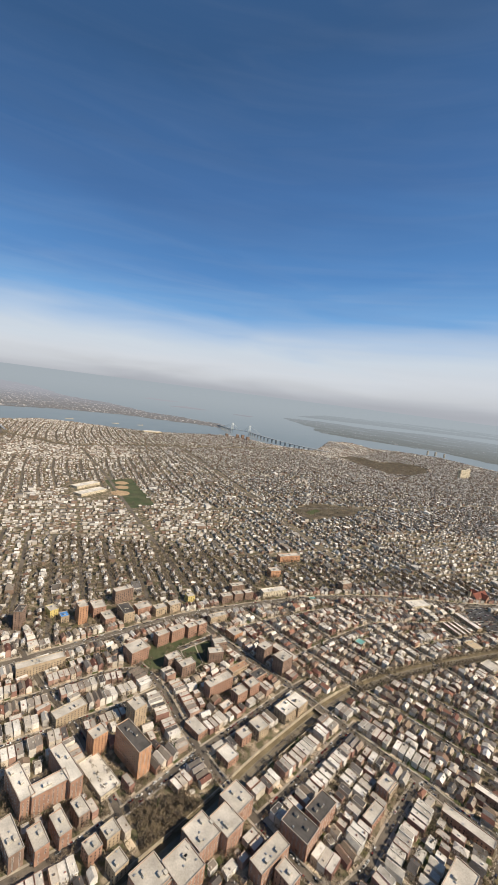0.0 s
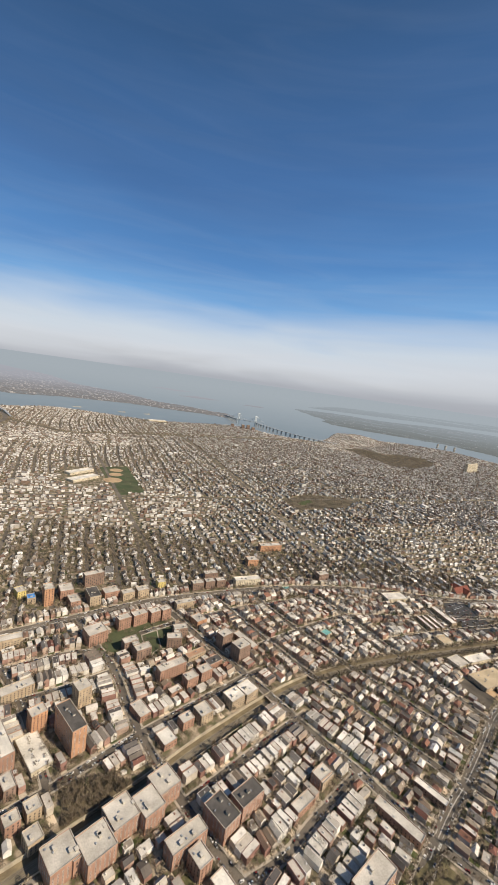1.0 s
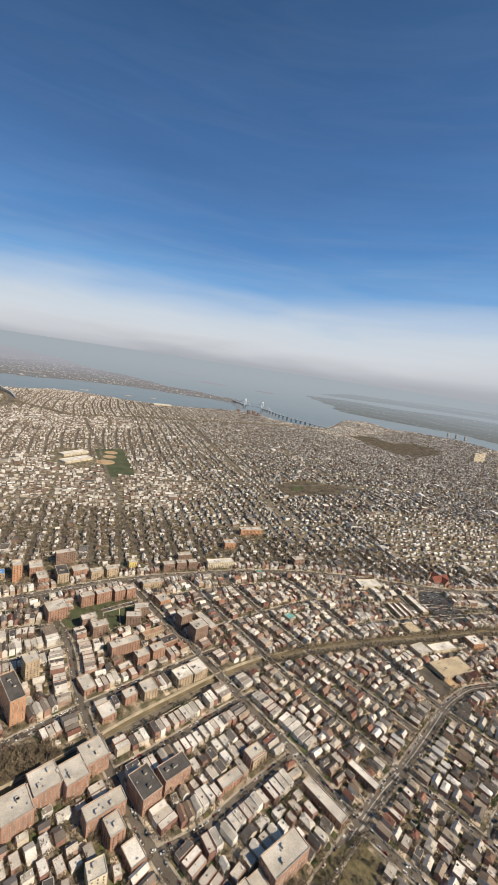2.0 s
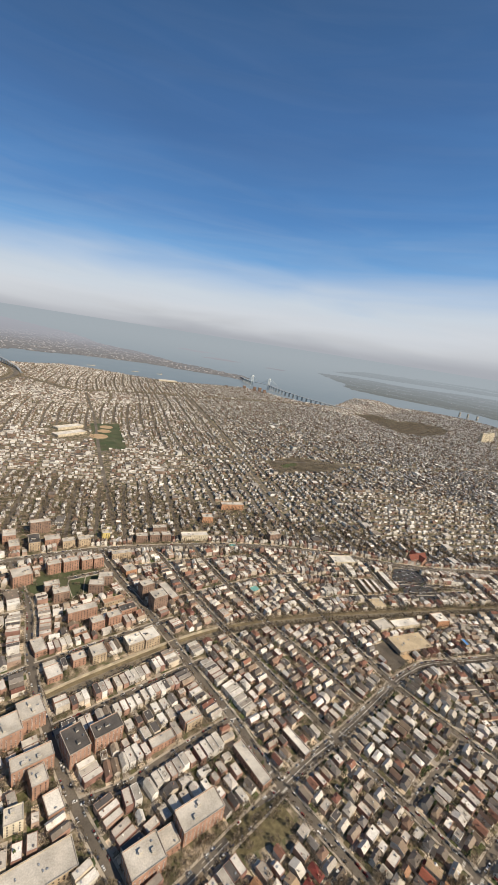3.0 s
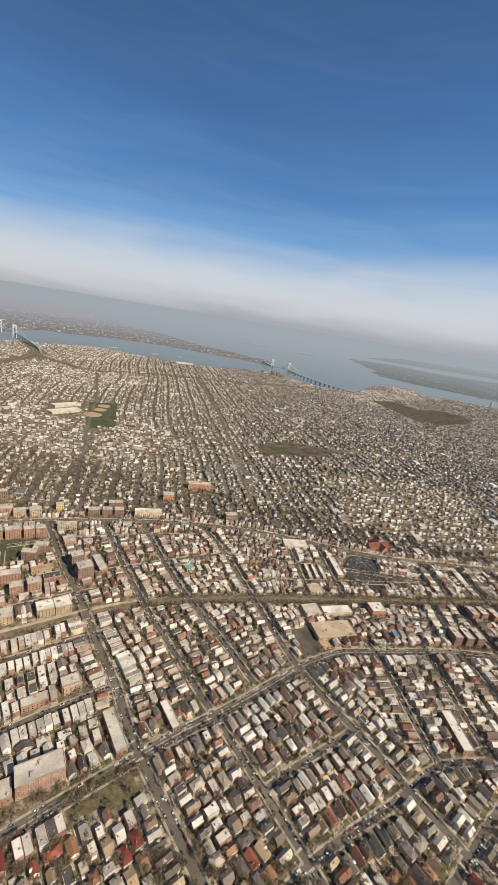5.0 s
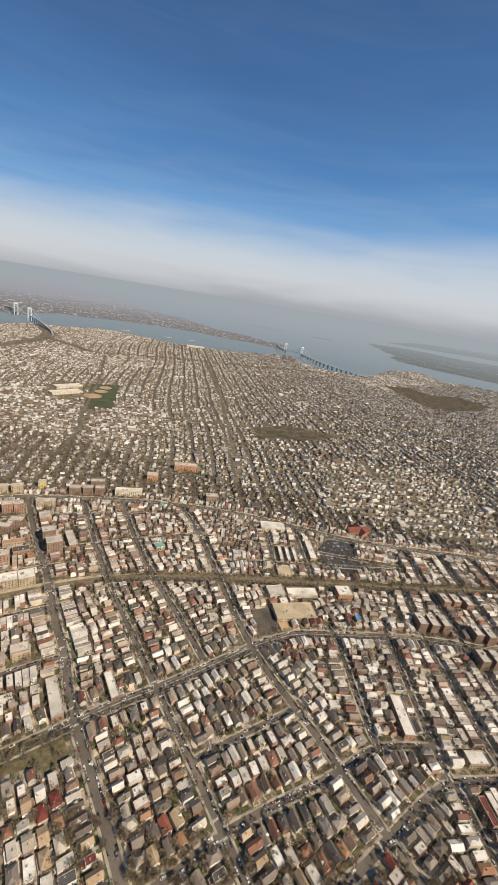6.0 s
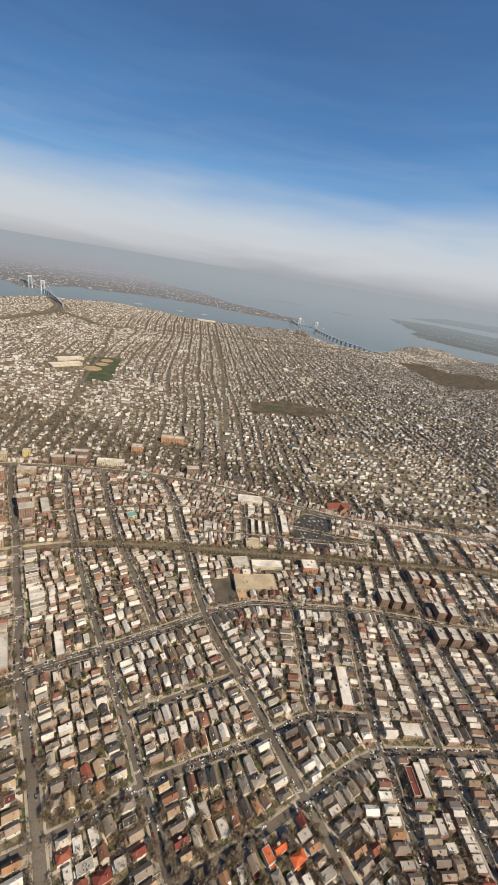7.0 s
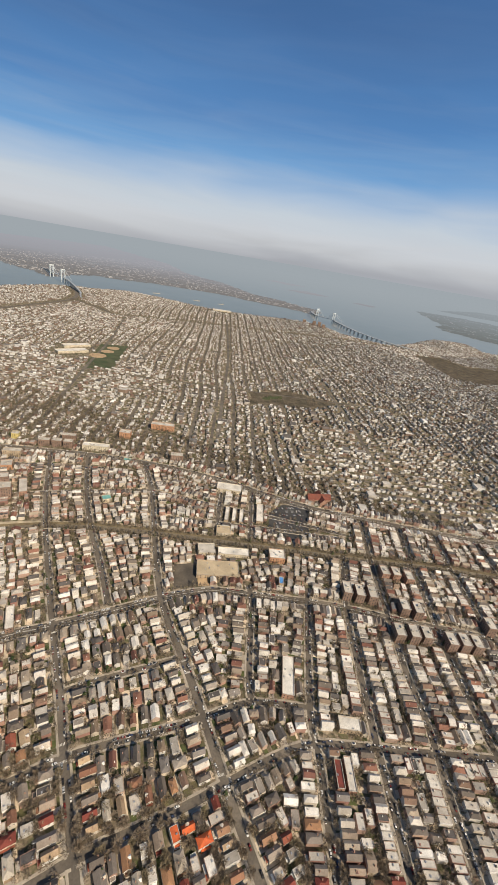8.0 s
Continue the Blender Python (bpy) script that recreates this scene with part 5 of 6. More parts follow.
# ---- the nearest houses, one by one ----
door_b = Batch()
door_b.box(0, 0, 0, 2.1, 1.0, 0.12, 0, 0, True)
door_b.box(0, -0.5, -0.0, 0.12, 1.4, 1.0, 0, 1, True)
door_mesh = door_b.mesh("door", [m_door, m_concrete])
chim_b = Batch()
chim_b.box(0, 0, 0, 2.4, 0.8, 0.6)
chim_b.box(0, 0, 2.4, 2.55, 1.0, 0.8, 0, 0, True)
chimney_mesh = chim_b.mesh("chimney", [m_redbrick])
hatch_b = Batch()
hatch_b.box(0, 0, 0, 0.7, 1.6, 1.2)
hatch_mesh = hatch_b.mesh("roof_hatch", [m_metal])
ORANGE_AT = [(623, 312), (632, 320), (644, 315), (656, 320), (551, 335)]
RED_AT = [(379, 396), (400, 376), (402, 326), (411, 311), (341, 277), (347, 283), (385, 269), (399, 258), (308, 306), (327, 266), (505, 336), (572, 360), (540, 379), (510, 452), (719, 451)]
BLACK_AT = [(417, 356), (440, 334), (556, 392)]


def near_house(hx, hy, ang, w, d, h, style, zn, r):
    kinds = {"gable": "pitched roof", "hip": "hipped roof", "flat": "flat pale roof"}
    wall_name = "brick" if zn in ("rows", "mixed_rows") and r.random() < 0.7 else "sided"
    ob = thing("house", "small %s house with a %s on a narrow lot" % (wall_name, kinds[style]), "house", "houses along the streets", place=pose(hx, hy, 0, 0, 0, math.degrees(ang)))
    wall = m_brick if wall_name == "brick" else m_siding
    roof = m_flat if style == "flat" else m_gable
    if any(math.hypot(hx - p, hy - q) < 7 for p, q in ORANGE_AT):
        roof = m_orange
    elif any(math.hypot(hx - p, hy - q) < 6 for p, q in RED_AT):
        roof = m_redroof
    elif any(math.hypot(hx - p, hy - q) < 6 for p, q in BLACK_AT):
        roof = m_blackroof
    wb, rb = Batch(), Batch()
    a, b = w / 2, d / 2
    if style == "flat":
        flat_house(wb, 0, 0, 0, w, d, h, 0, 0)
        k = len(wb.f) - 1
        del wb.f[k], wb.m[k]
        rb.box(0, 0, h - 0.5, h - 0.3, w - 0.6, d - 0.6)
    else:
        rise = r.uniform(2.0, 3.0)
        tmp = Batch()
        (gable_house if style == "gable" else hip_house)(tmp, 0, 0, 0, w, d, h, rise, 0, 1)
        for f, m in zip(tmp.f, tmp.m):
            if m == 0:
                wb.face([tmp.v[k] for k in f])
            else:
                top = [tmp.v[k] for k in f]
                rb.face(top)
                rb.face([(x, y, z - 0.18) for x, y, z in reversed(top)])
        if style == "gable" and r.random() < 0.35:
            s_ = r.choice((-1, 1))
            gable_house(wb, s_ * a * 0.45, 0, math.pi / 2, 2.6, a * 0.9, h + rise * 0.45, 0.9, 0, 0)
    body = part("outer_wall", wb, [wall], ob)
    cover = part("roof", rb, [roof], ob)
    if style == "flat":
        part("roof_hatch", hatch_mesh, None, cover, at=pose(r.uniform(-a * 0.5, a * 0.5), r.uniform(-b * 0.6, b * 0.6), h - 0.3))
    else:
        part("chimney", chimney_mesh, None, cover, at=pose(r.choice((-1, 1)) * a * 0.5, r.uniform(-b * 0.6, b * 0.6), h + 0.6))
    pb = Batch()
    pw = w * r.uniform(0.5, 0.95)
    pb.box(0, -b - 0.9, 2.5, 2.75, pw, 1.8, 0, 0, True)
    for s_ in (-1, 1):
        pb.box(s_ * (pw / 2 - 0.2), -b - 1.6, 0, 2.5, 0.22, 0.22)
    part("porch", pb, [roof if style != "flat" else m_trim], ob)
    if zn == "detached" or r.random() < 0.5:
        eb = Batch()
        flat_house(eb, r.uniform(-0.8, 0.8), b + 1.6, 0, w * 0.75, 3.2, h * 0.55, 0, 1)
        part("rear_extension", eb, [wall, roof], ob)
    part("door", door_mesh, None, body, at=pose(a * 0.35, -b - 0.03, 0.3))
    for u, z in ((-a * 0.5, 3.6), (a * 0.5, 3.6)):
        part("window", window_mesh, None, body, at=pose(u, -b, z))
    if zn == "detached":
        for s_ in (-1, 1):
            part("window", window_mesh, None, body, at=pose(s_ * a, -b * 0.3, 3.4, 0, 0, 90 * s_))


hr = random.Random(21)
for hx, hy, ang, w, d, h, style, zn, front, side in NEAR:
    near_house(hx, hy, ang, w, d, h, style, zn, hr)

# ---- trees: bare in early spring ----


def trunk(bt, h, r, rr):
    n = 6
    for z0, z1, r0, r1 in ((0, h * 0.35, r * 1.3, r), (h * 0.35, h * 0.75, r, r * 0.5)):
        for k in range(n):
            a0, a1 = 2 * math.pi * k / n, 2 * math.pi * (k + 1) / n
            bt.face([(r0 * math.cos(a0), r0 * math.sin(a0), z0), (r0 * math.cos(a1), r0 * math.sin(a1), z0), (r1 * math.cos(a1), r1 * math.sin(a1), z1), (r1 * math.cos(a0), r1 * math.sin(a0), z1)])
    for _ in range(6):
        th, z0 = rr.uniform(0, 6.28), h * rr.uniform(0.3, 0.6)
        d, k = h * rr.uniform(0.2, 0.35), r * 0.35
        tip = (d * math.cos(th), d * math.sin(th), z0 + d * 1.1)
        bt.face([(-k * math.sin(th), k * math.cos(th), z0), (k * math.sin(th), -k * math.cos(th), z0), tip])
        bt.face([(0, 0, z0 - k), (0, 0, z0 + k), tip])


tr = random.Random(9)
TREES = []
for k in range(6):
    h = 8.5 + k * 0.8
    tk = Batch()
    trunk(tk, h, 0.28, tr)
    TREES.append((tk.mesh("trunk", [m_bark]), twig_mesh("crown", [(0, 0, h * 0.42, 3.6 + 0.4 * k, h * 0.55)], 640, 0.17, m_twig, 40 + k), h))
tree_at = []
for idx, ((kind_, hw, pts), line) in enumerate(zip(STREETS, LINES)):
    for side in (1, -1):
        edge = offset(line, side * (hw + 1.6))
        gap = 0
        for (x, y) in edge:
            gap += 3
            c = cell(x, y)
            if c is None or gap < 6 or tr.random() > (0.8 if idx == 0 else 0.33) or road_at[c] not in (0, idx + 1):
                continue
            gap = 0
            tree_at.append((x + tr.uniform(-0.5, 0.5), y + tr.uniform(-0.5, 0.5)))
for gy in range(170, 1010, 5):
    for gx in range(-420, 1180, 5):
        x, y = gx + tr.uniform(-2, 2), gy + tr.uniform(-2, 2)
        c = cell(x, y)
        if c is None or taken[c] or tr.random() > 0.34 or gx < 330 - 1.5 * (gy - 20) - 150:
            continue
        tree_at.append((x, y))
for s in SPOTS:
    if tr.random() < 0.82:
        q = s[4] / 2 + tr.uniform(2.5, 8)
        x, y = s[0] - math.sin(s[2]) * q, s[1] + math.cos(s[2]) * q
        if cell(x, y) and not road_at[cell(x, y)]:
            tree_at.append((x + tr.uniform(-3, 3), y + tr.uniform(-3, 3)))
for poly, n in ((BANK, 330), (CORNER, 60), (COURT, 50)):
    xs, ys = [p[0] for p in poly], [p[1] for p in poly]
    for _ in range(n):
        x, y = tr.uniform(min(xs), max(xs)), tr.uniform(min(ys), max(ys))
        if inside(x, y, poly) and not any(abs(x - b_[0]) < max(b_[2], b_[3]) * 0.6 and abs(y - b_[1]) < max(b_[2], b_[3]) * 0.6 for b_ in BIG):
            tree_at.append((x, y))
for x, y in resample(offset(coarse, RAIL_HALF - 3.5), 7.0) + resample(offset(coarse, -RAIL_HALF + 3.5), 7.0) + resample(offset(coarse, RAIL_HALF + 0.5), 6.0) + resample(offset(coarse, -RAIL_HALF - 0.5), 6.0):
    if x > 215 and tr.random() < 0.95:
        tree_at.append((x, y))


def overlooked(x, y):
    """The stretch of the plan that the camera's view covers along the flight."""
    edge = 272 - 0.19 * (x + 150) if x < 100 else 218 if x < 480 else 218 + 0.43 * (x - 480)
    return y > edge and -165 - 0.62 * (y - 279) < x < 905 + 0.16 * (y - 402)


tree_at = [p for p in tree_at if overlooked(*p)]
tree_at.sort(key=lambda p: p[1] - 0.21 * p[0])
near_trees = [p for p in tree_at if p[1] > 215 + 0.1 * p[0] and p[0] > -230][:250]
near_set = set(near_trees)
for x, y in near_trees:
    tk, cr, h = tr.choice(TREES)
    ob = thing("bare_tree", "bare brown street tree without leaves", "tree", "bare trees", place=pose(x, y, 0, 0, 0, tr.uniform(0, 360)))
    part("trunk", tk, None, ob)
    part("crown", cr, None, ob)
spots = []
for x, y in tree_at:
    if (x, y) not in near_set:
        h = tr.uniform(7, 12)
        spots.append((x, y, h * 0.42, tr.uniform(2.8, 4.8), h * 0.55))
tagged(new("bare_trees", twig_mesh("bare_trees", spots, 74, 0.42, m_twig_far, 3)), "bare brown trees in the yards and along the streets", "trees", kind="stuff")

EVERGREENS = [(478, 402, 12, 4.5), (470, 394, 11, 4), (476, 368, 9, 3.5), (387, 361, 10, 4), (568, 485, 9, 3.5), (547, 492, 9, 3.5), (455, 413, 13, 4.0), (451, 429, 12, 3.5), (379, 363, 10, 4), (384, 379, 10, 3.5), (475, 373, 9, 3.5), (471, 380, 9, 3), (511, 431, 9, 3), (2, 332, 8, 3.5)]

# some evergreens
ever = Batch()
for x, y in tr.sample([p for p in tree_at if p not in near_set], 170):
    h = tr.uniform(6, 11)
    for k in range(46):
        th, s_ = tr.uniform(0, 6.28), tr.random()
        r = (1 - s_) * 2.6 + 0.3
        z = 0.8 + s_ * h
        p = (x + 4 + r * math.cos(th), y + r * math.sin(th), z - 0.5)
        ever.face([(x + 4, y, z + 0.6), (p[0] - 0.6 * math.sin(th), p[1] + 0.6 * math.cos(th), p[2]), (p[0] + 0.6 * math.sin(th), p[1] - 0.6 * math.cos(th), p[2])])
joined("evergreens", ever, [m_needle], "dark green evergreens among the houses", "trees")

# tall evergreens that stand out between the houses: place, height, spread
def evergreen(x, y, h, r, seed):
    ob = thing("evergreen_tree", "tall dark green evergreen tree in a back yard", "tree", "evergreen trees", place=pose(x, y, 0))
    g = random.Random(seed)
    tb = Batch()
    trunk(tb, h * 0.8, 0.3, g)
    part("trunk", tb, [m_bark], ob)
    cb = Batch()
    for _ in range(420):
        th, q, z = g.uniform(0, 6.283), g.random() ** 0.5, g.uniform(0.12, 1.0)
        reach_ = r * (1.05 - z) ** 0.6 * q * (0.85 + 0.25 * math.sin(3 * th + 7 * z))
        cx_, cy_, cz_ = reach_ * math.cos(th), reach_ * math.sin(th), h * z
        k = g.uniform(0.35, 0.75)
        for _ in range(2):
            a, b = [(g.uniform(-k, k), g.uniform(-k, k), g.uniform(-k, k) * 0.7) for _ in range(2)]
            cb.face([(cx_, cy_, cz_), (cx_ + a[0], cy_ + a[1], cz_ + a[2]), (cx_ + b[0], cy_ + b[1], cz_ + b[2])])
    part("crown", cb, [m_needle], ob)


for k, (x, y, h, r) in enumerate(EVERGREENS):
    evergreen(x, y, h, r, 60 + k)

mid_spots, far_spots = [], []
for _ in range(90000):
    y = 400 + 3700 * tr.random() ** 0.75
    x = tr.uniform(min(560 - 1.45 * (y - 154), -0.68 * y - 60), max(0.68 * y + 120, 760 + 0.3 * (y - 154)))
    share = (0.24 if y < 1150 and x < 350 else 0.48 if y < 1700 else 0.74) + (0.34 if x > 380 and y < 2000 else 0.0)
    if tr.random() > share + 0.35 * noise.noise((x * 0.003, y * 0.003, 7.0)) or not in_town(x, y):
        continue
    h = tr.uniform(6, 11)
    (far_spots if y > 1400 else mid_spots).append((x, y, h * 0.4, tr.uniform(2.8, 4.8), h * 0.6))
for pts_, half_, clear_ in PARKWAYS[:2]:
    for side in (-1, 1):
        for x, y in resample(offset(resample(smooth(pts_), 20.0), side * (half_ + clear_) / 2), 9.0):
            for _ in range(2):
                h = tr.uniform(7, 12)
                far_spots.append((x + tr.uniform(-9, 9), y + tr.uniform(-9, 9), h * 0.4, tr.uniform(4, 6), h * 0.6))
for poly, n in ((PARKS[2], 620), (PARKS[3], 3600), (PARKS[0], 70)):
    xs, ys = [p[0] for p in poly], [p[1] for p in poly]
    for _ in range(n):
        x, y = tr.uniform(min(xs) - 40, max(xs) + 40), tr.uniform(min(ys) - 40, max(ys) + 40)
        if inside(x + 45 * noise.noise((x * 0.015, y * 0.015, 0.0)), y + 45 * noise.noise((x * 0.015, y * 0.015, 9.0)), poly):
            h = tr.uniform(8, 13)
            far_spots.append((x, y, h * 0.4, tr.uniform(4, 6), h * 0.6))
tagged(new("distant_trees", twig_mesh("distant_trees", far_spots, 20, 0.85, m_twig_far, 4)), "bare brown trees over the distant town", "trees", kind="stuff")
tagged(new("town_trees", twig_mesh("town_trees", mid_spots, 46, 0.42, m_twig_far, 5)), "bare brown trees behind the boulevard", "trees", kind="stuff")

# ---- cars ----


def car_parts(bt, x, y, ang, L=4.6, W=1.85, H=1.5, body=0, glass=1, z=0.05):
    c, s = math.cos(ang), math.sin(ang)

    def ring(pts):
        return [(x + c * u - s * v, y + s * u + c * v, z + k) for u, v, k in pts]
    a, b = L / 2, W / 2
    lo = ring([(-a, -b, 0.25), (a, -b, 0.25), (a, b, 0.25), (-a, b, 0.25)])
    hi = ring([(-a, -b * 0.96, 0.85), (a * 0.97, -b * 0.92, 0.75), (a * 0.97, b * 0.92, 0.75), (-a, b * 0.96, 0.85)])
    sides = [(0, 1, 5, 4), (1, 2, 6, 5), (2, 3, 7, 6), (3, 0, 4, 7), (4, 5, 6, 7)]
    bt.add(lo + hi, sides, body)
    g0 = ring([(-a * 0.82, -b * 0.88, 0.83), (a * 0.42, -b * 0.86, 0.78), (a * 0.42, b * 0.86, 0.78), (-a * 0.82, b * 0.88, 0.83)])
    g1 = ring([(-a * 0.6, -b * 0.72, H - 0.06), (a * 0.08, -b * 0.72, H - 0.03), (a * 0.08, b * 0.72, H - 0.03), (-a * 0.6, b * 0.72, H - 0.06)])
    bt.add(g0 + g1, sides[:4], glass)
    g2 = [(p[0], p[1], p[2] + 0.05) for p in g1]
    bt.add(g1 + g2, sides, body)


def car_template(L, W, H):
    body, glass = Batch(), Batch()
    tmp = Batch()
    car_parts(tmp, 0, 0, 0, L, W, H)
    for f, m in zip(tmp.f, tmp.m):
        (body if m == 0 else glass).face([tmp.v[k] for k in f])
    wheel = Batch()
    n = 8
    for s_ in (-0.1, 0.1):
        wheel.face([(0.32 * math.cos(6.283 * k / n), s_, 0.32 + 0.32 * math.sin(6.283 * k / n)) for k in range(n)][::1 if s_ < 0 else -1])
    for k in range(n):
        a0, a1 = 6.283 * k / n, 6.283 * (k + 1) / n
        wheel.face([(0.32 * math.cos(a0), -0.1, 0.32 + 0.32 * math.sin(a0)), (0.32 * math.cos(a0), 0.1, 0.32 + 0.32 * math.sin(a0)), (0.32 * math.cos(a1), 0.1, 0.32 + 0.32 * math.sin(a1)), (0.32 * math.cos(a1), -0.1, 0.32 + 0.32 * math.sin(a1))])
    return body.mesh("body", [m_car]), glass.mesh("cabin_glass", [m_carglass]), wheel.mesh("wheel", [m_tyre]), L, W


KINDS = [car_template(4.6, 1.85, 1.45), car_template(4.9, 1.95, 1.8), car_template(5.4, 2.05, 2.1)]
cr_ = random.Random(31)
cars_at = []
for idx, ((kind_, hw, pts), line) in enumerate(zip(STREETS, LINES)):
    ln = resample(line, 1.0)
    for side in (1, -1):
        edge, i = offset(ln, side * (hw - 1.15)), 6
        while i < len(ln) - 8:
            x, y = edge[i]
            c, c2 = cell(x, y), cell(*edge[min(len(edge) - 1, i + 5)])
            ok = c and c2 and road_at[c] == idx + 1 and road_at[c2] == idx + 1
            if ok and cr_.random() < 0.5:
                a = math.atan2(ln[i + 1][1] - ln[i][1], ln[i + 1][0] - ln[i][0]) + (0 if side > 0 else math.pi)
                cars_at.append((x, y, a, 0.05 + 0.005 * idx))
            i += 6 if cr_.random() < 0.8 else 9
    for k in range(0, len(ln) - 2, 1):
        if cr_.random() < 0.012:
            x, y = offset(ln[k:k + 2], 1.7)[0]
            cars_at.append((x, y, math.atan2(ln[k + 1][1] - ln[k][1], ln[k + 1][0] - ln[k][0]), 0.05 + 0.005 * idx))
for k in range(26):
    for r_ in range(7):
        x, y = 532 + k * 2.9 * 0.82 + r_ * 3.0, 830 + k * 2.9 * 0.56 - r_ * 12.5
        if inside(x, y, LOT) and cr_.random() < 0.55:
            cars_at.append((x, y, radians(-57), 0.12))
cars_at.sort(key=lambda p: p[1] - 0.21 * p[0])
shown = [p for p in cars_at if p[1] > 225 + 0.1 * p[0] and p[0] > -230]
near_cars, rest_cars = shown[:110], shown[110:]
for x, y, a, z in near_cars:
    body, glass, wheel, L, W = cr_.choice(KINDS)
    ob = thing("car", "parked car at the kerb of a street", "car", "parked cars", place=Matrix.Translation((x, y, z)) @ Matrix.Rotation(a, 4, "Z"))
    part("body", body, None, ob)
    part("cabin_glass", glass, None, ob, "dark car windows")
    for sx in (-0.31, 0.31):
        for sy in (-0.44, 0.44):
            part("wheel", wheel, None, ob, at=pose(sx * L, sy * W, 0))
cb = Batch()
for x, y, a, z in rest_cars:
    if y < 1000:
        car_parts(cb, x, y, a, 4.7, 1.9, cr_.choice((1.45, 1.8)), z=z)
joined("parked_cars", cb, [m_car_far, m_carglass], "parked cars along the streets", "cars")

# ---- the two suspension bridges ----


def box_between(bt, a, b, w, t, mi=0):
    """A square bar from a to b."""
    a, b = Vector(a), Vector(b)
    d = (b - a).normalized()
    side = d.cross(Vector((0, 0, 1)))
    side = side.normalized() if side.length > 1e-4 else Vector((1, 0, 0))
    up = side.cross(d)
    v = []
    for p in (a, b):
        for s_, u in ((-1, -1), (1, -1), (1, 1), (-1, 1)):
            v.append(tuple(p + side * w / 2 * s_ + up * t / 2 * u))
    bt.add(v, [(0, 1, 5, 4), (1, 2, 6, 5), (2, 3, 7, 6), (3, 0, 4, 7), (0, 3, 2, 1), (4, 5, 6, 7)])


def suspension_bridge(label, t1, t2, height, deck_z, south, north, width=22, depth=3.6):
    ob = thing("suspension_bridge", label, "bridge")
    d = (Vector((*t2, 0)) - Vector((*t1, 0)))
    span = d.length
    d.normalize()
    side = Vector((-d.y, d.x, 0))
    for tw in (t1, t2):
        tb = Batch()
        base = Vector((*tw, 0))
        for s_ in (-1, 1):
            p = base + side * 13 * s_
            box_between(tb, p + Vector((0, 0, -3)), p + Vector((0, 0, height)), 8, 8)
        for z in (height - 5, deck_z - 6):
            box_between(tb, base - side * 13 + Vector((0, 0, z)), base + side * 13 + Vector((0, 0, z)), 6, 9)
        part("tower", tb, [m_bridge], ob, "pale steel bridge tower")
    ext = span * 0.55
    a1, a2 = Vector((*t1, 0)) - d * ext, Vector((*t2, 0)) + d * ext
    for s_ in (-1, 1):
        cbt = Batch()
        pts = []
        for k in range(25):
            u = k / 24
            p = Vector((*t1, 0)) + d * span * u + side * 13 * s_
            pts.append(p + Vector((0, 0, deck_z + 6 + (height - deck_z - 6) * (2 * u - 1) ** 2)))
        pts = [a1 + side * 13 * s_ + Vector((0, 0, deck_z))] + pts + [a2 + side * 13 * s_ + Vector((0, 0, deck_z))]
        for p, q in zip(pts, pts[1:]):
            box_between(cbt, p, q, 1.6, 1.6)
        cable = part("cable", cbt, [m_bridge], ob)
        hb = Batch()
        for p in pts[2:-2:2]:
            box_between(hb, (p.x, p.y, deck_z), p, 0.7, 0.7)
        part("hangers", hb, [m_bridge], cable)["kind"] = "stuff"
    route = [*[(*p, z) for *p, z in reversed(north)], (t1[0], t1[1], deck_z), (t2[0], t2[1], deck_z), *south]
    for p, q in zip(route, route[1:]):
        db = Batch()
        box_between(db, p, q, width, depth)
        part("deck_span", db, [m_deckunder], ob)
    for p, q in list(zip(route, route[1:])):
        if p[:2] == tuple(t1):
            continue
        n = max(1, int(math.hypot(q[0] - p[0], q[1] - p[1]) / 42))
        for k in range(n):
            u = (k + 0.5) / n
            x, y, z = (p[i] + (q[i] - p[i]) * u for i in range(3))
            if z < 8:
                continue
            pb = Batch()
            box_between(pb, (x, y, -3), (x, y, z - 1), width * 0.7, 3)
            part("pier", pb, [m_deckunder], ob)


suspension_bridge("grey-white suspension bridge on a curving viaduct across the estuary", (-125, 4085), (52, 3988), 106, 44,
                  [(120, 3870, 42), (211, 3745, 38), (320, 3620, 33), (440, 3535, 27), (560, 3482, 20), (690, 3470, 12), (817, 3500, 4)],
                  [(-190, 4210, 42), (-250, 4400, 34), (-280, 4600, 20), (-330, 4750, 6)])
suspension_bridge("distant grey-white suspension bridge at the narrow of the estuary", (-2432, 3179), (-2136, 3010), 104, 42,
                  [(-1960, 2900, 38), (-1800, 2790, 26), (-1647, 2680, 12), (-1500, 2520, 3)],
                  [(-2620, 3330, 36), (-2800, 3470, 18), (-3000, 3600, 4)], 13, 2.2)

# pale buildings scattered on the far shores
fb = Batch()
sr = random.Random(77)
for poly, n in ((BRONX, 4200), (NECK, 420)):
    xs, ys = [p[0] for p in poly], [p[1] for p in poly]
    for _ in range(n):
        x, y = sr.uniform(max(-4800, min(xs)), min(4500, max(xs))), min(ys) + (min(9000, max(ys)) - min(ys)) * sr.random() ** 1.3
        if inside(x, y, poly):
            bx, by, bz = bend(x, y, 0)
            fb.box(bx, by, bz, bz + sr.uniform(5, 11), sr.uniform(7, 18) * (2.6 if sr.random() < 0.08 else 1.0), sr.uniform(7, 14) * (1.8 if sr.random() < 0.08 else 1.0), sr.uniform(0, 3))
joined("far_shore_buildings", fb, [m_fartown], "pale buildings scattered over the far shores with painted haze", "buildings")

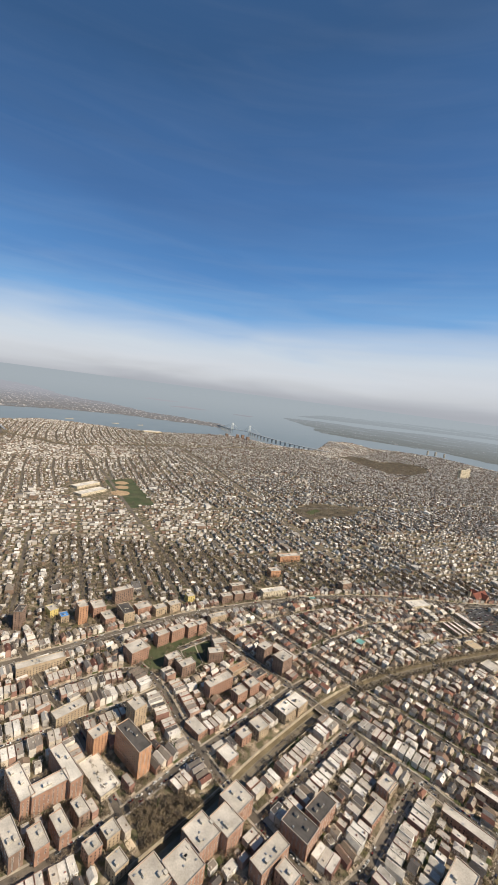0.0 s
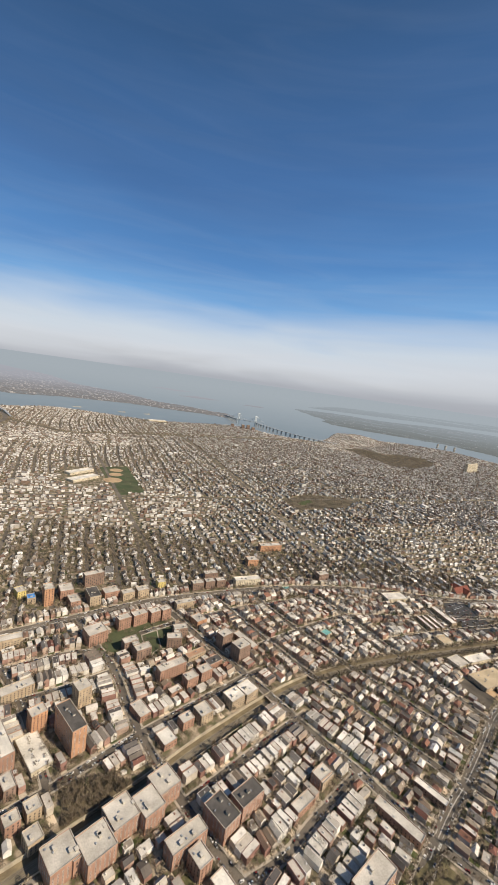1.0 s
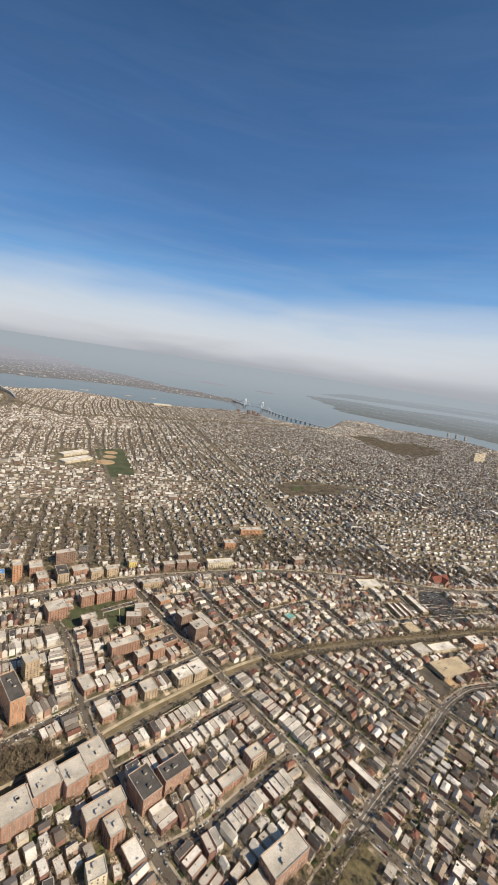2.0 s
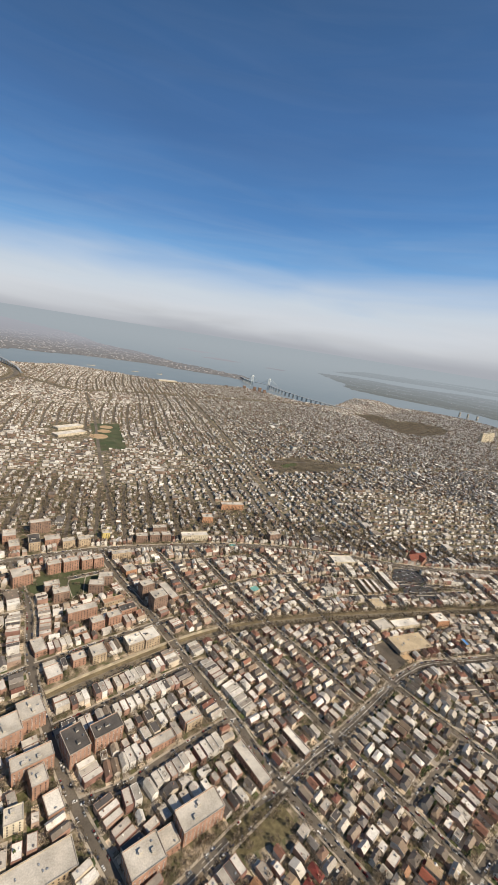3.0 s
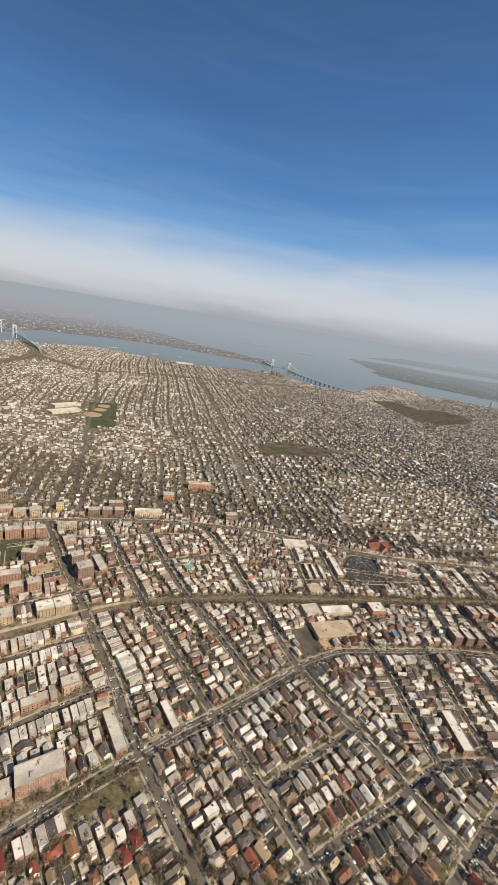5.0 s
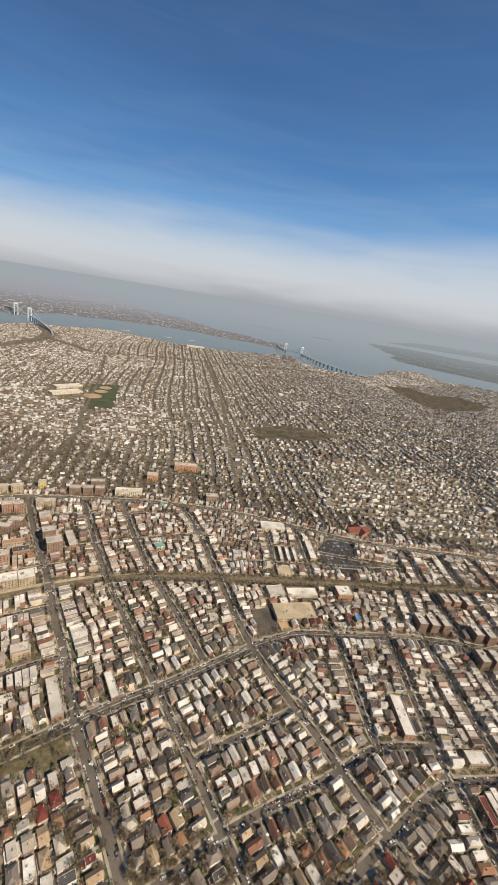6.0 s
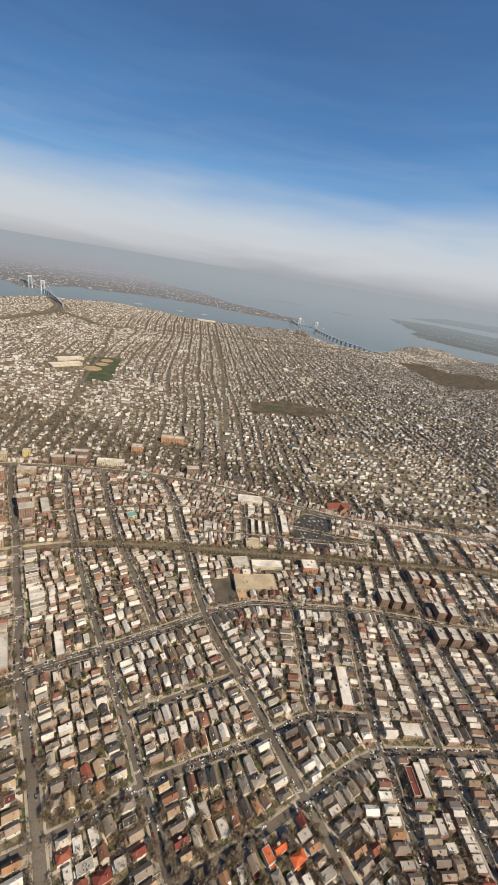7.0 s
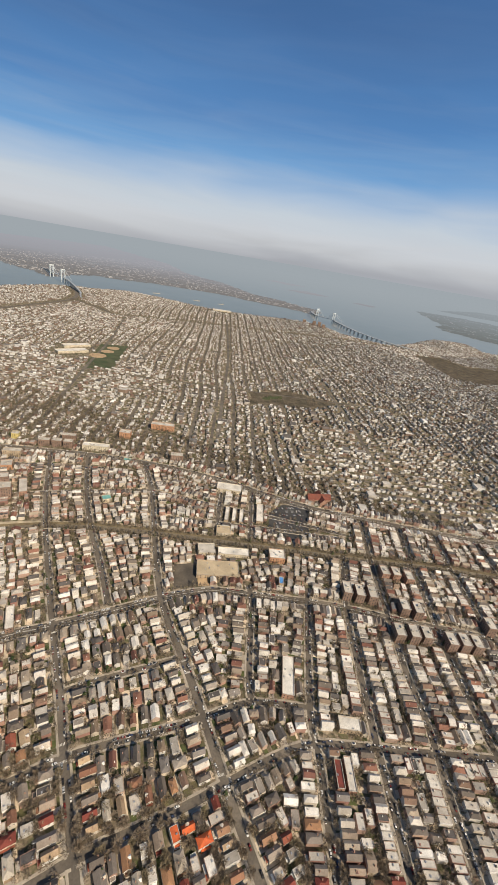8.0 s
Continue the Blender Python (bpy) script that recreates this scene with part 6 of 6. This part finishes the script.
# barges and boats on the water
for x, y, L in ((-1560, 3560, 70), (-1180, 3650, 60), (-980, 3760, 50)):
    bt = Batch()
    bt.box(x, y, -2.2, 2.5, L, 14, 0.5, 0, True)
    bt.box(x + L * 0.3, y + L * 0.15, 2.5, 8, 8, 9, 0.5)
    tagged(new("barge", bt.mesh("barge", [m_concrete])), "low grey barge on the water", "barge")

# ---- the aircraft's own left wing, hung still in the air where it fits the camera's view halfway along the flight; drawn in that view's axes: right, up, away ----


def paint_mat(name, colour, rough):
    """Clean aircraft paint: faint dirt along it, faint differences in gloss."""
    m, n, l, b = nodes_of(name)
    q = noise_node(n, l, 0.8, 4.0)
    r = ramp_of(n, [tuple(c * 0.95 for c in colour), colour])
    l.new(q.outputs["Fac"], r.inputs[0])
    l.new(r.outputs[0], b.inputs["Base Color"])
    g = n.new("ShaderNodeMapRange")
    g.inputs[3].default_value, g.inputs[4].default_value = rough - 0.03, rough + 0.05
    l.new(q.outputs["Fac"], g.inputs[0])
    l.new(g.outputs[0], b.inputs["Roughness"])
    return m


m_wing = paint_mat("white_wing_paint", (0.78, 0.77, 0.75), 0.55)
m_wingdark = paint_mat("dark_winglet_paint", (0.022, 0.026, 0.030), 0.22)
m_wingred = paint_mat("red_emblem_paint", (0.66, 0.02, 0.03), 0.35)
m_winggrey = paint_mat("grey_underside_paint", (0.13, 0.135, 0.14), 0.45)
# near-black colour that stands in for the shade between wing and flaps
m_gapshade = paint_mat("dark_gap_shade", (0.05, 0.05, 0.052), 0.6)
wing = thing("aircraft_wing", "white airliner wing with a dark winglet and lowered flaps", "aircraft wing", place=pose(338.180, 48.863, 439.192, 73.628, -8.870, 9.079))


def blade(name, stations, mats, label="", parent=None, round_=False):
    """A closed shape through stations; each is a loop of points of the same number."""
    bt = Batch()
    n = len(stations[0])
    v = [p for s in stations for p in s]
    f = [(n * r + k, n * r + (k + 1) % n, n * r + n + (k + 1) % n, n * r + n + k) for r in range(len(stations) - 1) for k in range(n)]
    f += [tuple(reversed(range(n))), tuple(n * (len(stations) - 1) + k for k in range(n))]
    bt.add([(x, y, -z) for x, y, z in v], f)
    ob = part(name, bt, mats, parent or wing, label)
    ob.data.polygons.foreach_set("use_smooth", [len(p) == 4 and round_ for p in f])
    return ob


def section(lead, trail, thick):
    """An aerofoil loop from the leading to the trailing edge."""
    (lx, ly, lz), (tx, ty, tz) = lead, trail
    out = []
    for u, k in ((0, 0), (0.1, 0.85), (0.35, 1.0), (0.7, 0.75), (1, 0.1)):
        out.append((lx + (tx - lx) * u, ly + (ty - ly) * u + thick * 0.5 * k, lz + (tz - lz) * u))
    for u, k in ((1, 0.08), (0.7, 0.35), (0.35, 0.7), (0.12, 0.6)):
        out.append((lx + (tx - lx) * u, ly + (ty - ly) * u - thick * 0.5 * k, lz + (tz - lz) * u))
    return out


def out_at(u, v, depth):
    """A place at that depth on the camera's line of sight through pixel (u, v)."""
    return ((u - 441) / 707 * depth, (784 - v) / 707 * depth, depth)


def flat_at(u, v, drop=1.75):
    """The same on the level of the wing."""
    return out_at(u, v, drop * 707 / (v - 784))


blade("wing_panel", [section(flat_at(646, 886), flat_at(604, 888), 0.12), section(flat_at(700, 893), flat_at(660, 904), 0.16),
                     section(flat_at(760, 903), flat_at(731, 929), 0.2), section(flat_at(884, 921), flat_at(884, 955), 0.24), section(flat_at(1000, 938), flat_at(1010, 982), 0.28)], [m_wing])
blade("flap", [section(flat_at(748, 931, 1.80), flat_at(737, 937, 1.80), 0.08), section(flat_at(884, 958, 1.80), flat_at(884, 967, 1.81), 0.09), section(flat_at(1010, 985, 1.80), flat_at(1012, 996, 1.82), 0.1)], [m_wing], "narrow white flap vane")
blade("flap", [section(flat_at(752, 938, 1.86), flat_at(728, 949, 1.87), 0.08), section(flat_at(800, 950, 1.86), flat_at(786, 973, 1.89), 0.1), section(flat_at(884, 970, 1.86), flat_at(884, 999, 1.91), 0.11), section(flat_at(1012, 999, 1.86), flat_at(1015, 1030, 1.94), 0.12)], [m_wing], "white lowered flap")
# two dark strips added behind the flap gaps, in place of their shade
blade("flap_cove", [section(flat_at(756, 925, 1.84), flat_at(752, 933, 1.84), 0.02), section(flat_at(884, 951, 1.84), flat_at(884, 962, 1.84), 0.02), section(flat_at(1010, 978, 1.84), flat_at(1012, 990, 1.84), 0.02)], [m_gapshade], "dark strip painted as shade in the flap gap")
blade("flap_cove", [section(flat_at(754, 933, 1.92), flat_at(748, 941, 1.92), 0.02), section(flat_at(884, 963, 1.92), flat_at(884, 974, 1.92), 0.02), section(flat_at(1010, 990, 1.92), flat_at(1012, 1002, 1.92), 0.02)], [m_gapshade], "dark strip painted as shade in the flap gap")
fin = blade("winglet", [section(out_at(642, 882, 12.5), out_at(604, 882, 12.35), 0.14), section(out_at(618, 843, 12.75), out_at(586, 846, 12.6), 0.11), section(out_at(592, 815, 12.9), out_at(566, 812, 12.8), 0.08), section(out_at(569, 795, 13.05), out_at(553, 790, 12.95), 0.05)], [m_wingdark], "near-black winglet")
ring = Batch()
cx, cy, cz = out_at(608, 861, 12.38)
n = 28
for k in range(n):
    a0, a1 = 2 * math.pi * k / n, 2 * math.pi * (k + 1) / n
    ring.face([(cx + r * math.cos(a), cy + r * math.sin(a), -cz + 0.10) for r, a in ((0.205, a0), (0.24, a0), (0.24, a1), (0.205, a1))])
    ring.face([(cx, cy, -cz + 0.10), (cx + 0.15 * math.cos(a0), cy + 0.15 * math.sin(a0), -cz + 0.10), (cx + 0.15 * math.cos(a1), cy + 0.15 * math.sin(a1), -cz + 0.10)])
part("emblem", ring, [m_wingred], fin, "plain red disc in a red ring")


def canoe(lead, trail, r0, r1):
    loops = []
    for u, r in ((0, r0), (0.3, r0 * 0.8), (0.65, r0 * 0.5), (1.0, r1)):
        p = [lead[k] + (trail[k] - lead[k]) * u for k in range(3)]
        loops.append([(p[0], p[1] + r * math.sin(2 * math.pi * k / 10), p[2] + r * 0.7 * math.cos(2 * math.pi * k / 10)) for k in range(10)])
    return loops


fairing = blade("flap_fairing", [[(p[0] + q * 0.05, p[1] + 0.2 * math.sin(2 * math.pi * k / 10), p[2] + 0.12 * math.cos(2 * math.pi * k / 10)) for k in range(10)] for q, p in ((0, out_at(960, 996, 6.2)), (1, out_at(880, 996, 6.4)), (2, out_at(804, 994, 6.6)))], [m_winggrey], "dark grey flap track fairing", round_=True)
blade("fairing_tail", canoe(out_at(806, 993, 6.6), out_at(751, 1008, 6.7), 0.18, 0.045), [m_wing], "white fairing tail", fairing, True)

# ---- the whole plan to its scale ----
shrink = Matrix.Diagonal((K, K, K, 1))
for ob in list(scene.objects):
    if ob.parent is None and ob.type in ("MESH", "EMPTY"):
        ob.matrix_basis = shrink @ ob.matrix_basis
